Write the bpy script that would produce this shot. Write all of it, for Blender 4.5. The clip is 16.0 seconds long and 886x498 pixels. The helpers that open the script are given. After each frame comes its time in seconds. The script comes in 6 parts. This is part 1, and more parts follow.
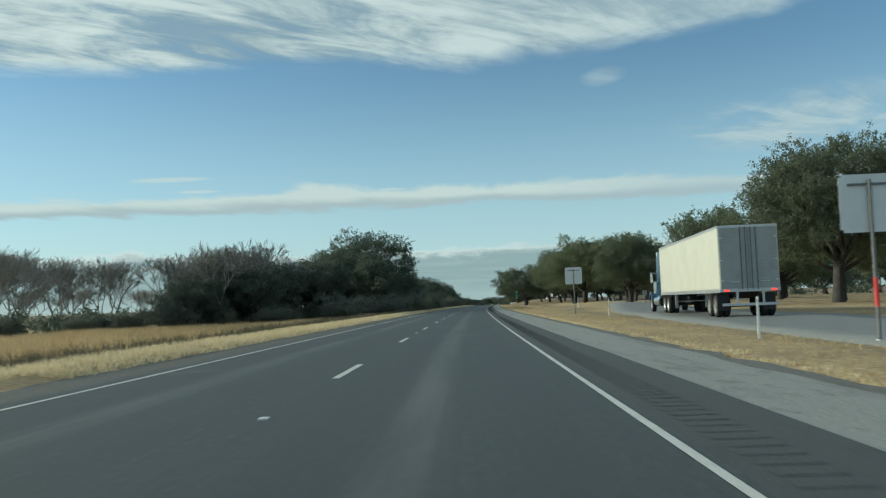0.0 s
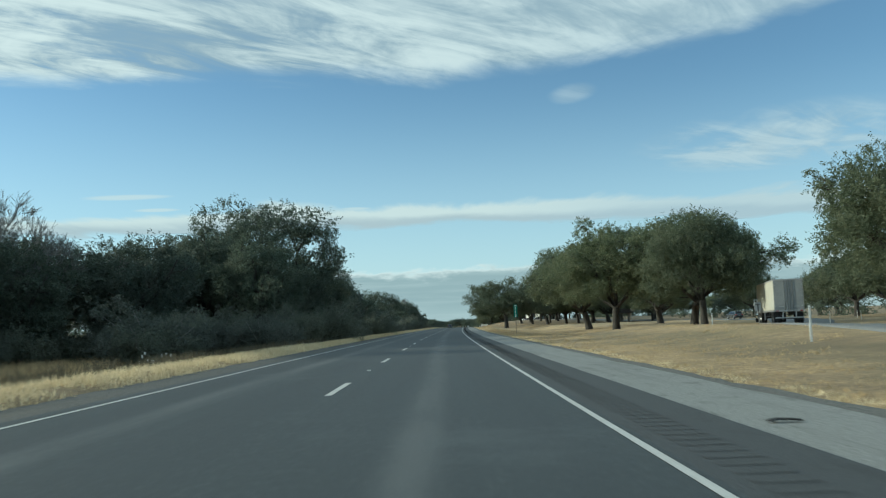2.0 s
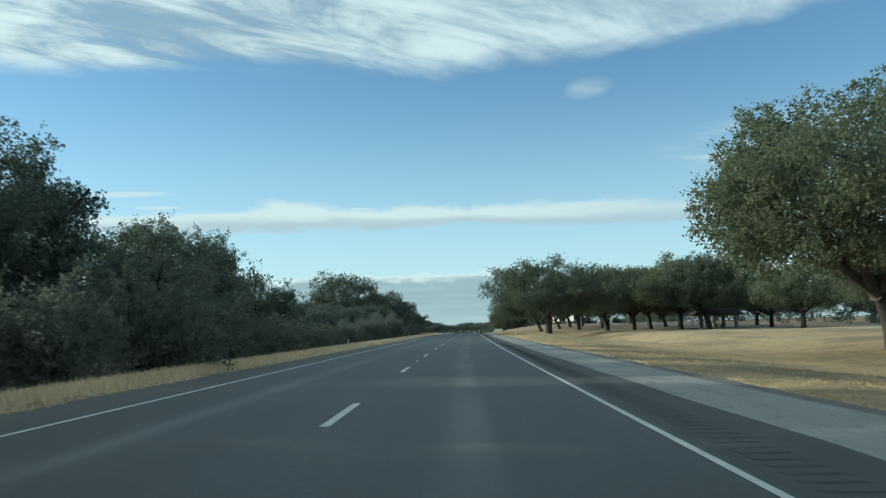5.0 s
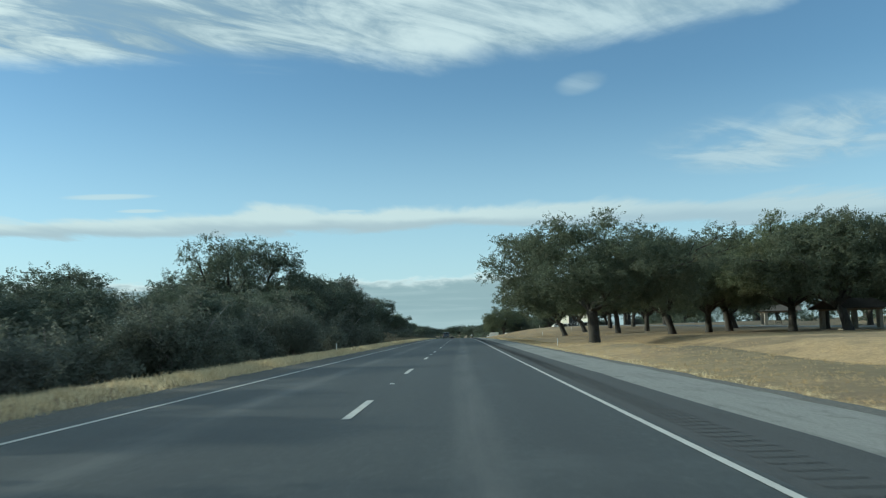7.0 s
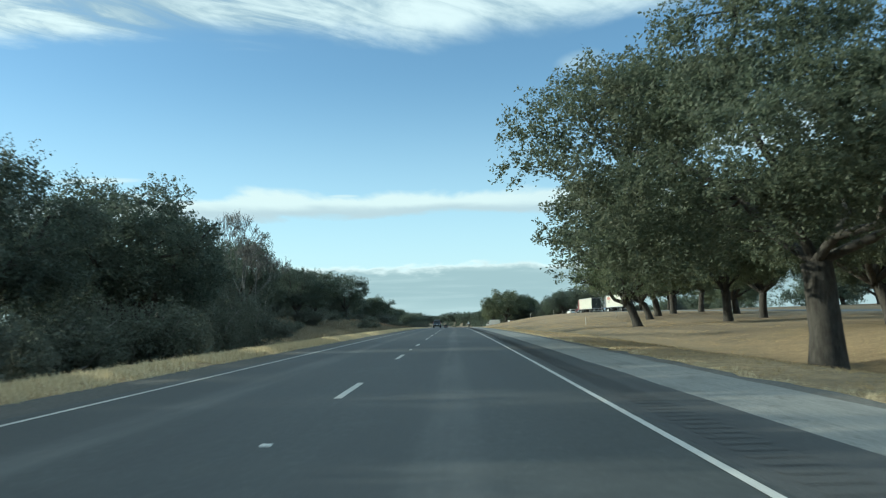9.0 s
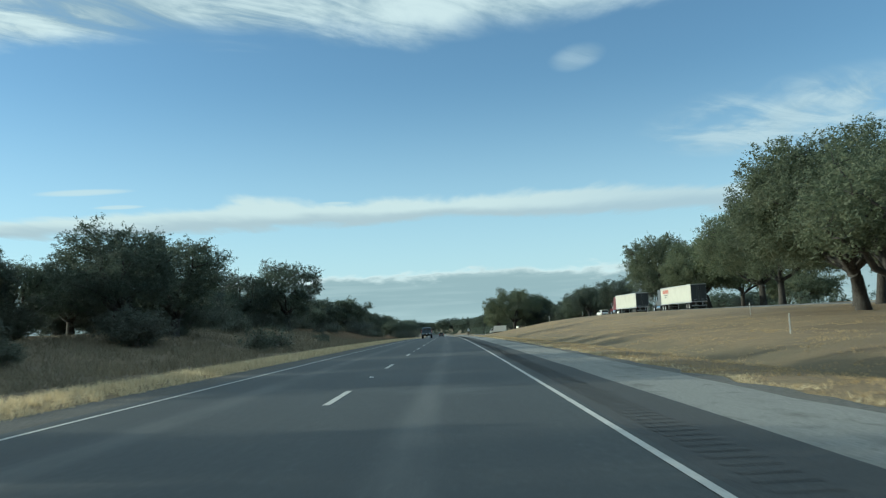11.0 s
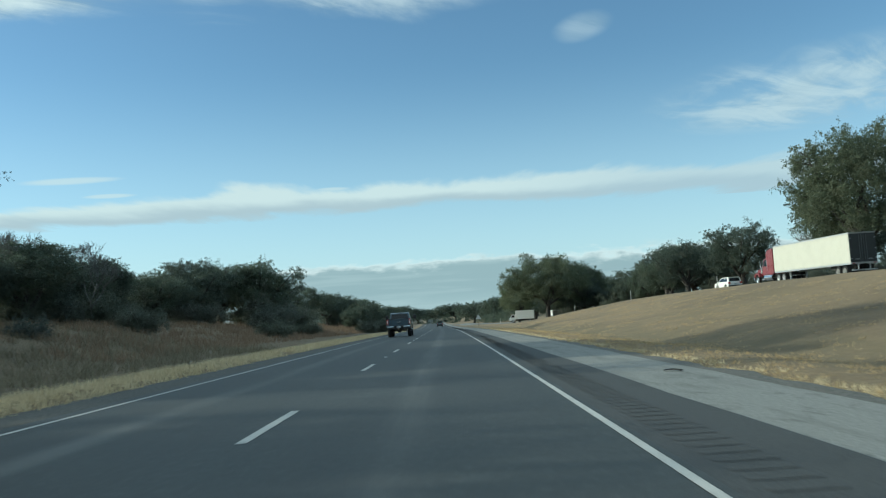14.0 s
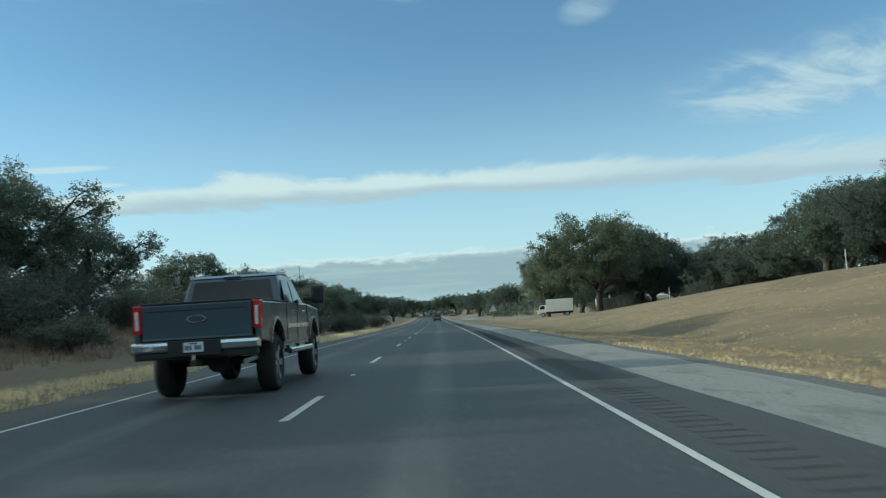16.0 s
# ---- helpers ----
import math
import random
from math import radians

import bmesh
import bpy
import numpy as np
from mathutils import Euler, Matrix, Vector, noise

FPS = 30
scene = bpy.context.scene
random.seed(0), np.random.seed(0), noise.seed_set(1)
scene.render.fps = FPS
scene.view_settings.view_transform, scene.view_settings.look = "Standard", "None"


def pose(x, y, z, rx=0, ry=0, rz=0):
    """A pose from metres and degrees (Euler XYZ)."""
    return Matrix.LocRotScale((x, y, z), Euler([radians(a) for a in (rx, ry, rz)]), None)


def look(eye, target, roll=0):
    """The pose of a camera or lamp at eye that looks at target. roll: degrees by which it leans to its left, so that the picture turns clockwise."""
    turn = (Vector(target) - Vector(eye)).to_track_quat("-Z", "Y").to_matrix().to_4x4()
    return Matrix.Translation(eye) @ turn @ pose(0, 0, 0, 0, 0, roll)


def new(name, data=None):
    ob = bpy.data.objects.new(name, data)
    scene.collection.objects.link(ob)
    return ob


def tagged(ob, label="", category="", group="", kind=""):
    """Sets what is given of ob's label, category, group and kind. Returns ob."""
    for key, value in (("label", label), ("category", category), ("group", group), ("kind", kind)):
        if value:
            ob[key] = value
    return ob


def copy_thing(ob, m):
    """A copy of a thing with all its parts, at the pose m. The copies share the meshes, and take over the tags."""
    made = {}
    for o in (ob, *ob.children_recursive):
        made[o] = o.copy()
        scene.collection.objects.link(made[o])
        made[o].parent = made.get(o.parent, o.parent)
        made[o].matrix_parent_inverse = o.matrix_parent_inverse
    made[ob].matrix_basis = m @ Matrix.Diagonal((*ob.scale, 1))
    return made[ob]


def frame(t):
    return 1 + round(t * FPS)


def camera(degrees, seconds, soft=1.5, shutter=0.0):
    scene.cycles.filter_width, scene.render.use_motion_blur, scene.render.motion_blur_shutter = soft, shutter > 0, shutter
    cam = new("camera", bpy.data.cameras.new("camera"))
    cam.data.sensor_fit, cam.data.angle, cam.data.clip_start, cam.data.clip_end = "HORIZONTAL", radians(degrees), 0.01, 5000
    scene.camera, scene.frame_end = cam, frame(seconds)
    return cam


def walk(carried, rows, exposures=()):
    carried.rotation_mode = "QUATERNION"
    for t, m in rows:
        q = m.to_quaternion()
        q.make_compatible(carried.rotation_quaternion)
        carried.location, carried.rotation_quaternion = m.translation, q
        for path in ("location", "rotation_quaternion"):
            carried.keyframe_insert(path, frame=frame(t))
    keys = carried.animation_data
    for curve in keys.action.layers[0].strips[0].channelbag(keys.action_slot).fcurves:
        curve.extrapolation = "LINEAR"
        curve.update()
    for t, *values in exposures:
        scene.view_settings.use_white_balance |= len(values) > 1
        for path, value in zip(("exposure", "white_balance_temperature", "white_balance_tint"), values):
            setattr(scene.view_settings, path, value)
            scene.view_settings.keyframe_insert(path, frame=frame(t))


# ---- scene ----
cam = camera(55.75, 16.0, soft=1.2, shutter=0.12)


# The road's own coordinates: u metres to the right of the right-hand edge line, s metres along it, h above the road.
def smooth(v, a, b):
    k = min(1.0, max(0.0, (v - a) / (b - a)))
    return k * k * (3 - 2 * k)


def bend(s):
    """Heading of the road in radians, to the right, at s."""
    s = max(-100.0, min(s, 700.0))
    a = min(s, 200.0) / 6000
    b = max(0.0, min(s, 260.0) - 200.0) / 12000
    c = max(0.0, s - 260.0) / 14000
    return a + b - c


STEP = 5.0
LINE = {0: (0.0, 0.0)}
px_, py_ = 0.0, 0.0
for i_ in range(0, 1000):
    a_ = bend((i_ + 0.5) * STEP)
    px_, py_ = px_ + math.sin(a_) * STEP, py_ + math.cos(a_) * STEP
    LINE[i_ + 1] = (px_, py_)
px_, py_ = 0.0, 0.0
for i_ in range(0, 80):
    a_ = bend(-(i_ + 0.5) * STEP)
    px_, py_ = px_ - math.sin(a_) * STEP, py_ - math.cos(a_) * STEP
    LINE[-i_ - 1] = (px_, py_)


def grade(s):
    """Height of the road along s: level, then over a long crest and down."""
    if s < 290:
        return 0.0
    if s < 560:
        return -((s - 290) ** 2) / 40000
    k = min(s, 860.0) - 560
    return -1.8225 - 0.0135 * (k - k * k / 600)


def at(u, s, h=0.0):
    k = math.floor(s / STEP)
    k = max(-79, min(998, k))
    f = s / STEP - k
    (x0, y0), (x1, y1) = LINE[k], LINE[k + 1]
    a = bend(s)
    return Vector((x0 + (x1 - x0) * f + math.cos(a) * u, y0 + (y1 - y0) * f - math.sin(a) * u, grade(s) + h))


def stand(u, s, h=0.0, turn=0.0, scale=(1, 1, 1)):
    """A pose on the road's coordinates, headed along the road, turned by turn degrees to the left."""
    p = at(u, s, h)
    return pose(p.x, p.y, p.z, 0, 0, turn - math.degrees(bend(s))) @ Matrix.Diagonal((*scale, 1))


# seconds, u, s, h, yaw to the left of the road, pitch above the road, lean
ROWS = [
    (0.0, -1.53, 0.0, 1.11, 1.53, 3.75, 2.09),
    (0.5, -1.55, 15.09, 1.11, 1.05, 4.16, 1.97),
    (1.0, -1.6, 30.14, 1.11, 0.4, 4.57, 2.1),
    (1.5, -1.65, 45.14, 1.11, -0.18, 4.96, 2.15),
    (2.0, -1.71, 60.11, 1.11, -0.25, 5.15, 2.06),
    (2.5, -1.74, 75.05, 1.11, -0.24, 5.22, 1.87),
    (3.0, -1.81, 89.97, 1.11, 0.1, 5.2, 1.52),
    (3.5, -1.88, 104.88, 1.11, 0.42, 5.17, 1.17),
    (4.0, -1.97, 119.77, 1.11, 0.91, 5.21, 0.88),
    (6.5, -2.05, 194.27, 1.11, 1.23, 5.74, 2.07),
    (7.0, -2.12, 209.19, 1.11, 0.93, 5.69, 1.69),
    (7.5, -2.13, 224.12, 1.11, 0.81, 5.53, 1.47),
    (8.0, -2.07, 239.07, 1.11, 0.91, 5.28, 1.46),
    (8.5, -1.97, 254.03, 1.11, 0.98, 5.06, 1.51),
    (9.0, -1.87, 269.01, 1.11, 0.87, 4.82, 1.64),
    (11.5, -1.61, 344.07, 1.11, 0.33, 5.5, 3.06),
    (12.0, -1.6, 359.1, 1.11, 0.36, 5.34, 3.07),
    (12.5, -1.58, 374.12, 1.11, 0.33, 5.23, 3.11),
    (13.0, -1.54, 389.14, 1.11, 0.24, 5.03, 3.28),
    (13.5, -1.5, 404.15, 1.11, 0.22, 4.93, 3.52),
    (14.0, -1.5, 419.14, 1.11, 0.06, 4.82, 3.69),
    (14.5, -1.56, 434.11, 1.11, -0.12, 4.77, 3.67),
    (15.0, -1.64, 449.05, 1.11, -0.2, 4.68, 3.44),
    (15.5, -1.7, 463.96, 1.11, -0.29, 4.6, 3.34),
    (16.0, -1.74, 478.81, 1.11, -0.25, 4.51, 3.53),
]


def aim(u, s, h, yaw, pitch, lean):
    p = at(u, s, h)
    tilt = math.degrees(math.atan((grade(s + 4) - grade(s - 4)) / 8))
    return (pose(p.x, p.y, p.z, 0, 0, yaw - math.degrees(bend(s)))
            @ pose(0, 0, 0, 90 + pitch + tilt, 0, 0) @ pose(0, 0, 0, 0, 0, -lean))


walk(cam, [(r[0], aim(*r[1:])) for r in ROWS],
     exposures=[(0.0, 0.10, 5680, -8), (2.0, 0.24, 5480, -8), (3.5, 0.44, 5400, -8), (5.5, 0.32, 5400, -8), (7.0, 0.24, 5400, -8), (8.9, 0.58, 5450, -8), (10.2, 0.36, 5400, -8), (11.8, 0.30, 5400, -8), (16.0, 0.30, 5400, -8)])

# ---- light ----
SUN_LEFT, SUN_UP = 82.0, 15.0        # degrees left of the road's first heading, and above the horizon
sun_way = Vector((-math.sin(radians(SUN_LEFT)) * math.cos(radians(SUN_UP)), math.cos(radians(SUN_LEFT)) * math.cos(radians(SUN_UP)), math.sin(radians(SUN_UP))))
sun = new("sun", bpy.data.lights.new("sun", "SUN"))
sun.data.energy, sun.data.angle, sun.data.color = 3.7, radians(0.6), (1.0, 0.84, 0.62)
sun.matrix_world = look(sun_way * 50, (0, 0, 0))


# ---- node helpers ----
class Nodes:
    """Short names for a node tree's nodes; values may be numbers, colours or sockets."""

    def __init__(self, tree):
        self.t = tree
        tree.nodes.clear()

    def put(self, kind, **inputs):
        n = self.t.nodes.new(kind)
        return n

    def link(self, value, socket):
        if isinstance(value, bpy.types.NodeSocket):
            self.t.links.new(value, socket)
        elif value is not None:
            socket.default_value = value

    def math(self, op, a, b=None, c=None, clamp=False):
        n = self.put("ShaderNodeMath")
        n.operation, n.use_clamp = op, clamp
        for v, k in ((a, 0), (b, 1), (c, 2)):
            self.link(v, n.inputs[k])
        return n.outputs[0]

    def mix(self, f, a, b, mode="MIX"):
        n = self.put("ShaderNodeMix")
        n.data_type, n.blend_type = "RGBA", mode
        self.link(f, n.inputs[0])
        self.link(a if isinstance(a, bpy.types.NodeSocket) else (*a, 1), n.inputs[6])
        self.link(b if isinstance(b, bpy.types.NodeSocket) else (*b, 1), n.inputs[7])
        return n.outputs[2]

    def noise(self, vec, scale, detail=4, rough=0.55, dist=0.0):
        n = self.put("ShaderNodeTexNoise")
        self.link(vec, n.inputs["Vector"])
        n.inputs["Scale"].default_value, n.inputs["Detail"].default_value = scale, detail
        n.inputs["Roughness"].default_value, n.inputs["Distortion"].default_value = rough, dist
        return n.outputs[0]

    def step(self, v, a, b, lo=0.0, hi=1.0):
        n = self.put("ShaderNodeMapRange")
        n.interpolation_type = "SMOOTHSTEP"
        self.link(v, n.inputs[0])
        for k, q in ((1, a), (2, b), (3, lo), (4, hi)):
            self.link(q, n.inputs[k])
        return n.outputs[0]

    def place(self, vec, loc=(0, 0, 0), scale=(1, 1, 1), rot=(0, 0, 0)):
        n = self.put("ShaderNodeMapping")
        self.link(vec, n.inputs[0])
        n.inputs["Location"].default_value, n.inputs["Rotation"].default_value, n.inputs["Scale"].default_value = loc, [radians(a) for a in rot], scale
        return n.outputs[0]

    def split(self, vec):
        n = self.put("ShaderNodeSeparateXYZ")
        self.link(vec, n.inputs[0])
        return n.outputs

    def where(self):
        return self.put("ShaderNodeNewGeometry").outputs["Position"]

    def island(self):
        return self.put("ShaderNodeNewGeometry").outputs["Random Per Island"]

    def local(self):
        return self.put("ShaderNodeTexCoord").outputs["Object"]

    def uv(self):
        return self.put("ShaderNodeTexCoord").outputs["UV"]

    def rand(self):
        return self.put("ShaderNodeObjectInfo").outputs["Random"]

    def bump(self, height, strength=0.3, dist=0.02):
        n = self.put("ShaderNodeBump")
        self.link(height, n.inputs["Height"])
        n.inputs["Strength"].default_value, n.inputs["Distance"].default_value = strength, dist
        return n.outputs[0]

    def surface(self, colour, rough=0.6, metal=0.0, normal=None, coat=0.0, glow=None, power=0.0, through_leaf=0.0):
        b = self.put("ShaderNodeBsdfPrincipled")
        self.link(colour if isinstance(colour, bpy.types.NodeSocket) else (*colour, 1), b.inputs["Base Color"])
        self.link(rough, b.inputs["Roughness"])
        self.link(metal, b.inputs["Metallic"])
        self.link(normal, b.inputs["Normal"])
        b.inputs["Coat Weight"].default_value, b.inputs["Coat Roughness"].default_value = coat, 0.10
        if glow:
            b.inputs["Emission Color"].default_value, b.inputs["Emission Strength"].default_value = (*glow, 1), power
        out = self.put("ShaderNodeOutputMaterial")
        last = b.outputs[0]
        if through_leaf:
            tr = self.put("ShaderNodeBsdfTranslucent")
            self.link(colour if isinstance(colour, bpy.types.NodeSocket) else (*colour, 1), tr.inputs[0])
            m = self.put("ShaderNodeMixShader")
            m.inputs[0].default_value = through_leaf
            self.t.links.new(last, m.inputs[1])
            self.t.links.new(tr.outputs[0], m.inputs[2])
            last = m.outputs[0]
        self.t.links.new(last, out.inputs[0])
        return b


def material(name):
    m = bpy.data.materials.new(name)
    m.use_nodes = True
    return m, Nodes(m.node_tree)


def plain(name, colour, rough=0.5, metal=0.0, coat=0.0, grime=0.25, size=3.0, glow=None, power=0.0):
    """Paint, metal, rubber or plastic with grime at two scales."""
    m, n = material(name)
    p = n.local()
    k = n.math("MULTIPLY", n.math("ADD", n.noise(p, size, 5), n.noise(p, size * 14, 3)), 0.5)
    dirty = tuple(c * 0.55 + 0.02 for c in colour)
    col = n.mix(n.step(k, 0.42, 0.72, 0.0, grime), colour, dirty)
    n.surface(col, n.step(k, 0.3, 0.7, max(rough - 0.08, 0.02), min(rough + 0.15, 1.0)), metal, None, coat, glow, power)
    return m


# ---- world: clear winter sky with a low bank of cumulus on the horizon ----
world = bpy.data.worlds.new("sky")
scene.world = world
world.use_nodes = True
w = Nodes(world.node_tree)
sky = w.put("ShaderNodeTexSky")
sky.sky_type, sky.sun_disc = "NISHITA", False
sky.sun_elevation, sky.sun_rotation = radians(SUN_UP), radians(-SUN_LEFT)
sky.air_density, sky.dust_density, sky.ozone_density, sky.altitude = 1.0, 0.35, 1.6, 200
way = w.put("ShaderNodeTexCoord").outputs["Generated"]
wx, wy, wz = w.split(way)
long_ = w.place(way, scale=(1, 1, 3.2))
bank_n = w.noise(long_, 9.0, 6, 0.55)
bank_fine = w.noise(long_, 34.0, 5, 0.6)
top = w.math("ADD", 0.064, w.math("MULTIPLY", w.math("SUBTRACT", bank_n, 0.5), 0.045))
top = w.math("ADD", top, w.math("MULTIPLY", w.math("SUBTRACT", bank_fine, 0.5), 0.024))
bank = w.step(w.math("SUBTRACT", top, wz), -0.003, 0.007)
crest = w.step(w.math("SUBTRACT", top, wz), 0.001, 0.013)
haze = w.step(wz, 0.004, 0.03, 0.7, 1.0)
streak = w.noise(w.place(way, scale=(1, 1, 14)), 7.0, 4, 0.5)
lit = w.mix(crest, (6.0, 5.95, 5.5), (2.75, 3.25, 3.22))
lit = w.mix(w.step(streak, 0.45, 0.65, 0.0, 0.45), lit, (3.7, 4.1, 3.95))
hazed = w.mix(w.step(wz, 0.0, 0.30, 0.62, 0.0), sky.outputs[0], (4.6, 5.5, 6.0))
cloudy = w.mix(w.math("MULTIPLY", bank, haze), hazed, lit)
back = w.put("ShaderNodeBackground")
w.link(cloudy, back.inputs[0])
back.inputs[1].default_value = 0.115
w.t.links.new(back.outputs[0], w.put("ShaderNodeOutputWorld").inputs[0])

# ---- materials ----
# sheets that follow the road carry (u, s) in metres as their UV
def asphalt():
    m, n = material("asphalt")
    p = n.uv()
    u, s, _ = n.split(p)
    fine = n.noise(p, 38.0, 3, 0.7)
    mid = n.noise(n.place(p, scale=(1, 0.25, 1)), 0.9, 5, 0.6)
    large = n.noise(n.place(p, scale=(1, 0.06, 1)), 0.35, 4)
    col = n.mix(n.step(fine, 0.3, 0.75), (0.026, 0.031, 0.034), (0.080, 0.090, 0.094))
    col = n.mix(n.step(mid, 0.35, 0.75, 0.0, 0.35), col, (0.052, 0.058, 0.062))
    grain = n.noise(n.place(p, scale=(1, 0.55, 1)), 11.0, 4, 0.75)
    col = n.mix(n.step(grain, 0.50, 0.72, 0.0, 0.45), col, (0.118, 0.124, 0.126))
    col = n.mix(n.step(grain, 0.48, 0.30, 0.0, 0.5), col, (0.026, 0.030, 0.033))
    # dark polished wheel tracks with a paler, less worn strip between them
    wob = n.math("MULTIPLY", n.math("SUBTRACT", large, 0.5), 0.7)
    lane = n.math("MODULO", n.math("ADD", n.math("ADD", u, wob), 14.64), 3.66)
    track = n.math("ADD", n.step(n.math("ABSOLUTE", n.math("SUBTRACT", lane, 0.95)), 0.5, 0.1),
                   n.step(n.math("ABSOLUTE", n.math("SUBTRACT", lane, 2.75)), 0.5, 0.1))
    col = n.mix(n.math("MULTIPLY", track, n.step(large, 0.3, 0.6, 0.15, 0.5)), col, (0.044, 0.049, 0.053))
    pale = n.step(n.math("ABSOLUTE", n.math("SUBTRACT", lane, 1.65)), 0.42, 0.04)
    col = n.mix(n.math("MULTIPLY", pale, n.step(n.noise(n.place(p, scale=(1, 0.15, 1)), 1.1, 4), 0.3, 0.7, 0.2, 0.75)), col, (0.125, 0.130, 0.130))
    long_s = n.noise(n.place(p, scale=(1, 0.02, 1)), 2.6, 4, 0.6)
    col = n.mix(n.step(long_s, 0.45, 0.7, 0.0, 0.45), col, (0.042, 0.047, 0.051))
    blot = n.noise(p, 0.23, 5, 0.7)
    col = n.mix(n.step(blot, 0.55, 0.72, 0.0, 0.5), col, (0.092, 0.101, 0.105))
    face = n.surface(col, n.step(fine, 0.2, 0.8, 0.55, 0.80), 0, n.bump(fine, 0.5, 0.006))
    face.inputs["Specular IOR Level"].default_value = 0.3
    return m


def shoulder_mat(name, dark, light, coarse=30.0, stain=(0.06, 0.06, 0.06), amount=0.5):
    m, n = material(name)
    p = n.uv()
    fine = n.noise(p, coarse, 4, 0.7)
    mid = n.noise(n.place(p, scale=(1, 0.3, 1)), 0.8, 6, 0.65)
    col = n.mix(n.step(fine, 0.28, 0.72), dark, light)
    col = n.mix(n.step(mid, 0.52, 0.75, 0.0, amount), col, stain)
    blot = n.noise(n.place(p, scale=(1, 0.5, 1)), 2.7, 6, 0.7, 0.6)
    col = n.mix(n.step(blot, 0.54, 0.66, 0.0, amount * 0.7), col, stain)
    long_ = n.noise(n.place(p, scale=(1, 0.05, 1)), 3.2, 3, 0.6)
    col = n.mix(n.step(long_, 0.5, 0.7, 0.0, amount * 0.5), col, tuple(c * 0.5 + e * 0.5 for c, e in zip(dark, stain)))
    n.surface(col, 0.88, 0, n.bump(fine, 0.6, 0.01))
    return m


def dry_grass():
    m, n = material("dry_grass_ground")
    p = n.where()
    a = n.noise(p, 0.06, 4, 0.6)
    b = n.noise(p, 0.55, 5, 0.65)
    c = n.noise(n.place(p, scale=(1, 1, 1)), 6.0, 5, 0.75)
    d = n.noise(p, 45.0, 3, 0.7)
    e = n.noise(p, 1.7, 6, 0.7)
    col = n.mix(n.step(c, 0.34, 0.66), (0.32, 0.228, 0.122), (0.66, 0.485, 0.270))
    col = n.mix(n.step(b, 0.45, 0.68, 0.0, 0.6), col, (0.29, 0.225, 0.135))
    col = n.mix(n.step(e, 0.50, 0.66, 0.0, 0.4), col, (0.19, 0.145, 0.09))
    sw = n.noise(n.place(p, scale=(1, 0.5, 1), rot=(0, 0, 12)), 0.11, 5, 0.62, 0.5)
    col = n.mix(n.step(sw, 0.48, 0.62, 0.0, 0.7), col, (0.19, 0.145, 0.092))
    col = n.mix(n.step(a, 0.5, 0.66, 0.0, 0.5), col, (0.25, 0.21, 0.11))
    col = n.mix(n.step(d, 0.35, 0.7, 0.0, 0.4), col, (0.19, 0.145, 0.08))
    # browner grass past s = 285, with the slope's shadows worked into the tone
    col = n.mix(n.step(n.split(n.uv())[1], 285.0, 345.0, 0.0, 0.62), col, (0.180, 0.138, 0.088))
    # darker olive-grey ditch grass, ragged at the edge, with tree shade mixed into its colour
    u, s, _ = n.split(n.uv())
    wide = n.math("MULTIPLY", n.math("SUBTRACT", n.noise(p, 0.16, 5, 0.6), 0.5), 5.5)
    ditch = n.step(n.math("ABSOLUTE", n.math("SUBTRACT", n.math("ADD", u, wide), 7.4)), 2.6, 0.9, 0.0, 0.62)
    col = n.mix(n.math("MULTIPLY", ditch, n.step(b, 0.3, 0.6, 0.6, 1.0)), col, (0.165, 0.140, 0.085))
    # soil and leaf litter under the thicket and in the field ditch, shade painted in
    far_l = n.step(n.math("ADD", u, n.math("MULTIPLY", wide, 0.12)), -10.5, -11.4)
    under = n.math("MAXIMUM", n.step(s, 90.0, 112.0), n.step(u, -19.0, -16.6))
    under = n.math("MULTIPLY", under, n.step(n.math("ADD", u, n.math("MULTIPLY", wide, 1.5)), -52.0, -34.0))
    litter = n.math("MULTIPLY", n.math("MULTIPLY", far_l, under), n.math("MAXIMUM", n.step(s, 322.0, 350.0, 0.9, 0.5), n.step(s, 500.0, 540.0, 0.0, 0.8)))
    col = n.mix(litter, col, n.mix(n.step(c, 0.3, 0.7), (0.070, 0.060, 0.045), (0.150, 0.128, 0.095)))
    hgt = n.math("ADD", c, n.math("MULTIPLY", d, 0.5))
    n.surface(col, 0.95, 0, n.bump(hgt, 0.9, 0.08))
    return m


def blade(name, a, b, c):
    m, n = material(name)
    k = n.island()
    patch = n.noise(n.where(), 0.35, 3)
    col = n.mix(k, a, b)
    col = n.mix(n.step(patch, 0.5, 0.7, 0.0, 0.6), col, c)
    n.surface(col, 0.8, 0, None, through_leaf=0.3)
    return m


def leafy(name, a, b, dry, thin=0.44):
    m, n = material(name)
    k = n.island()
    clump = n.noise(n.local(), 0.55, 3)
    col = n.mix(k, a, b)
    col = n.mix(n.step(clump, 0.5, 0.68, 0.0, 0.55), col, dry)
    tone = n.mix(n.rand(), (0.82, 0.82, 0.86), (1.12, 1.1, 1.0))
    col = n.mix(1.0, col, tone, "MULTIPLY")
    n.surface(col, 0.62, 0, None, through_leaf=thin)
    return m


def bark(name, a, b):
    m, n = material(name)
    p = n.local()
    k = n.noise(n.place(p, scale=(1, 1, 0.22)), 9.0, 6, 0.7)
    g = n.noise(p, 1.3, 3)
    col = n.mix(n.step(k, 0.3, 0.7), a, b)
    col = n.mix(n.step(g, 0.5, 0.7, 0, 0.4), col, (0.075, 0.073, 0.064))
    n.surface(col, 0.9, 0, n.bump(k, 0.9, 0.05))
    return m


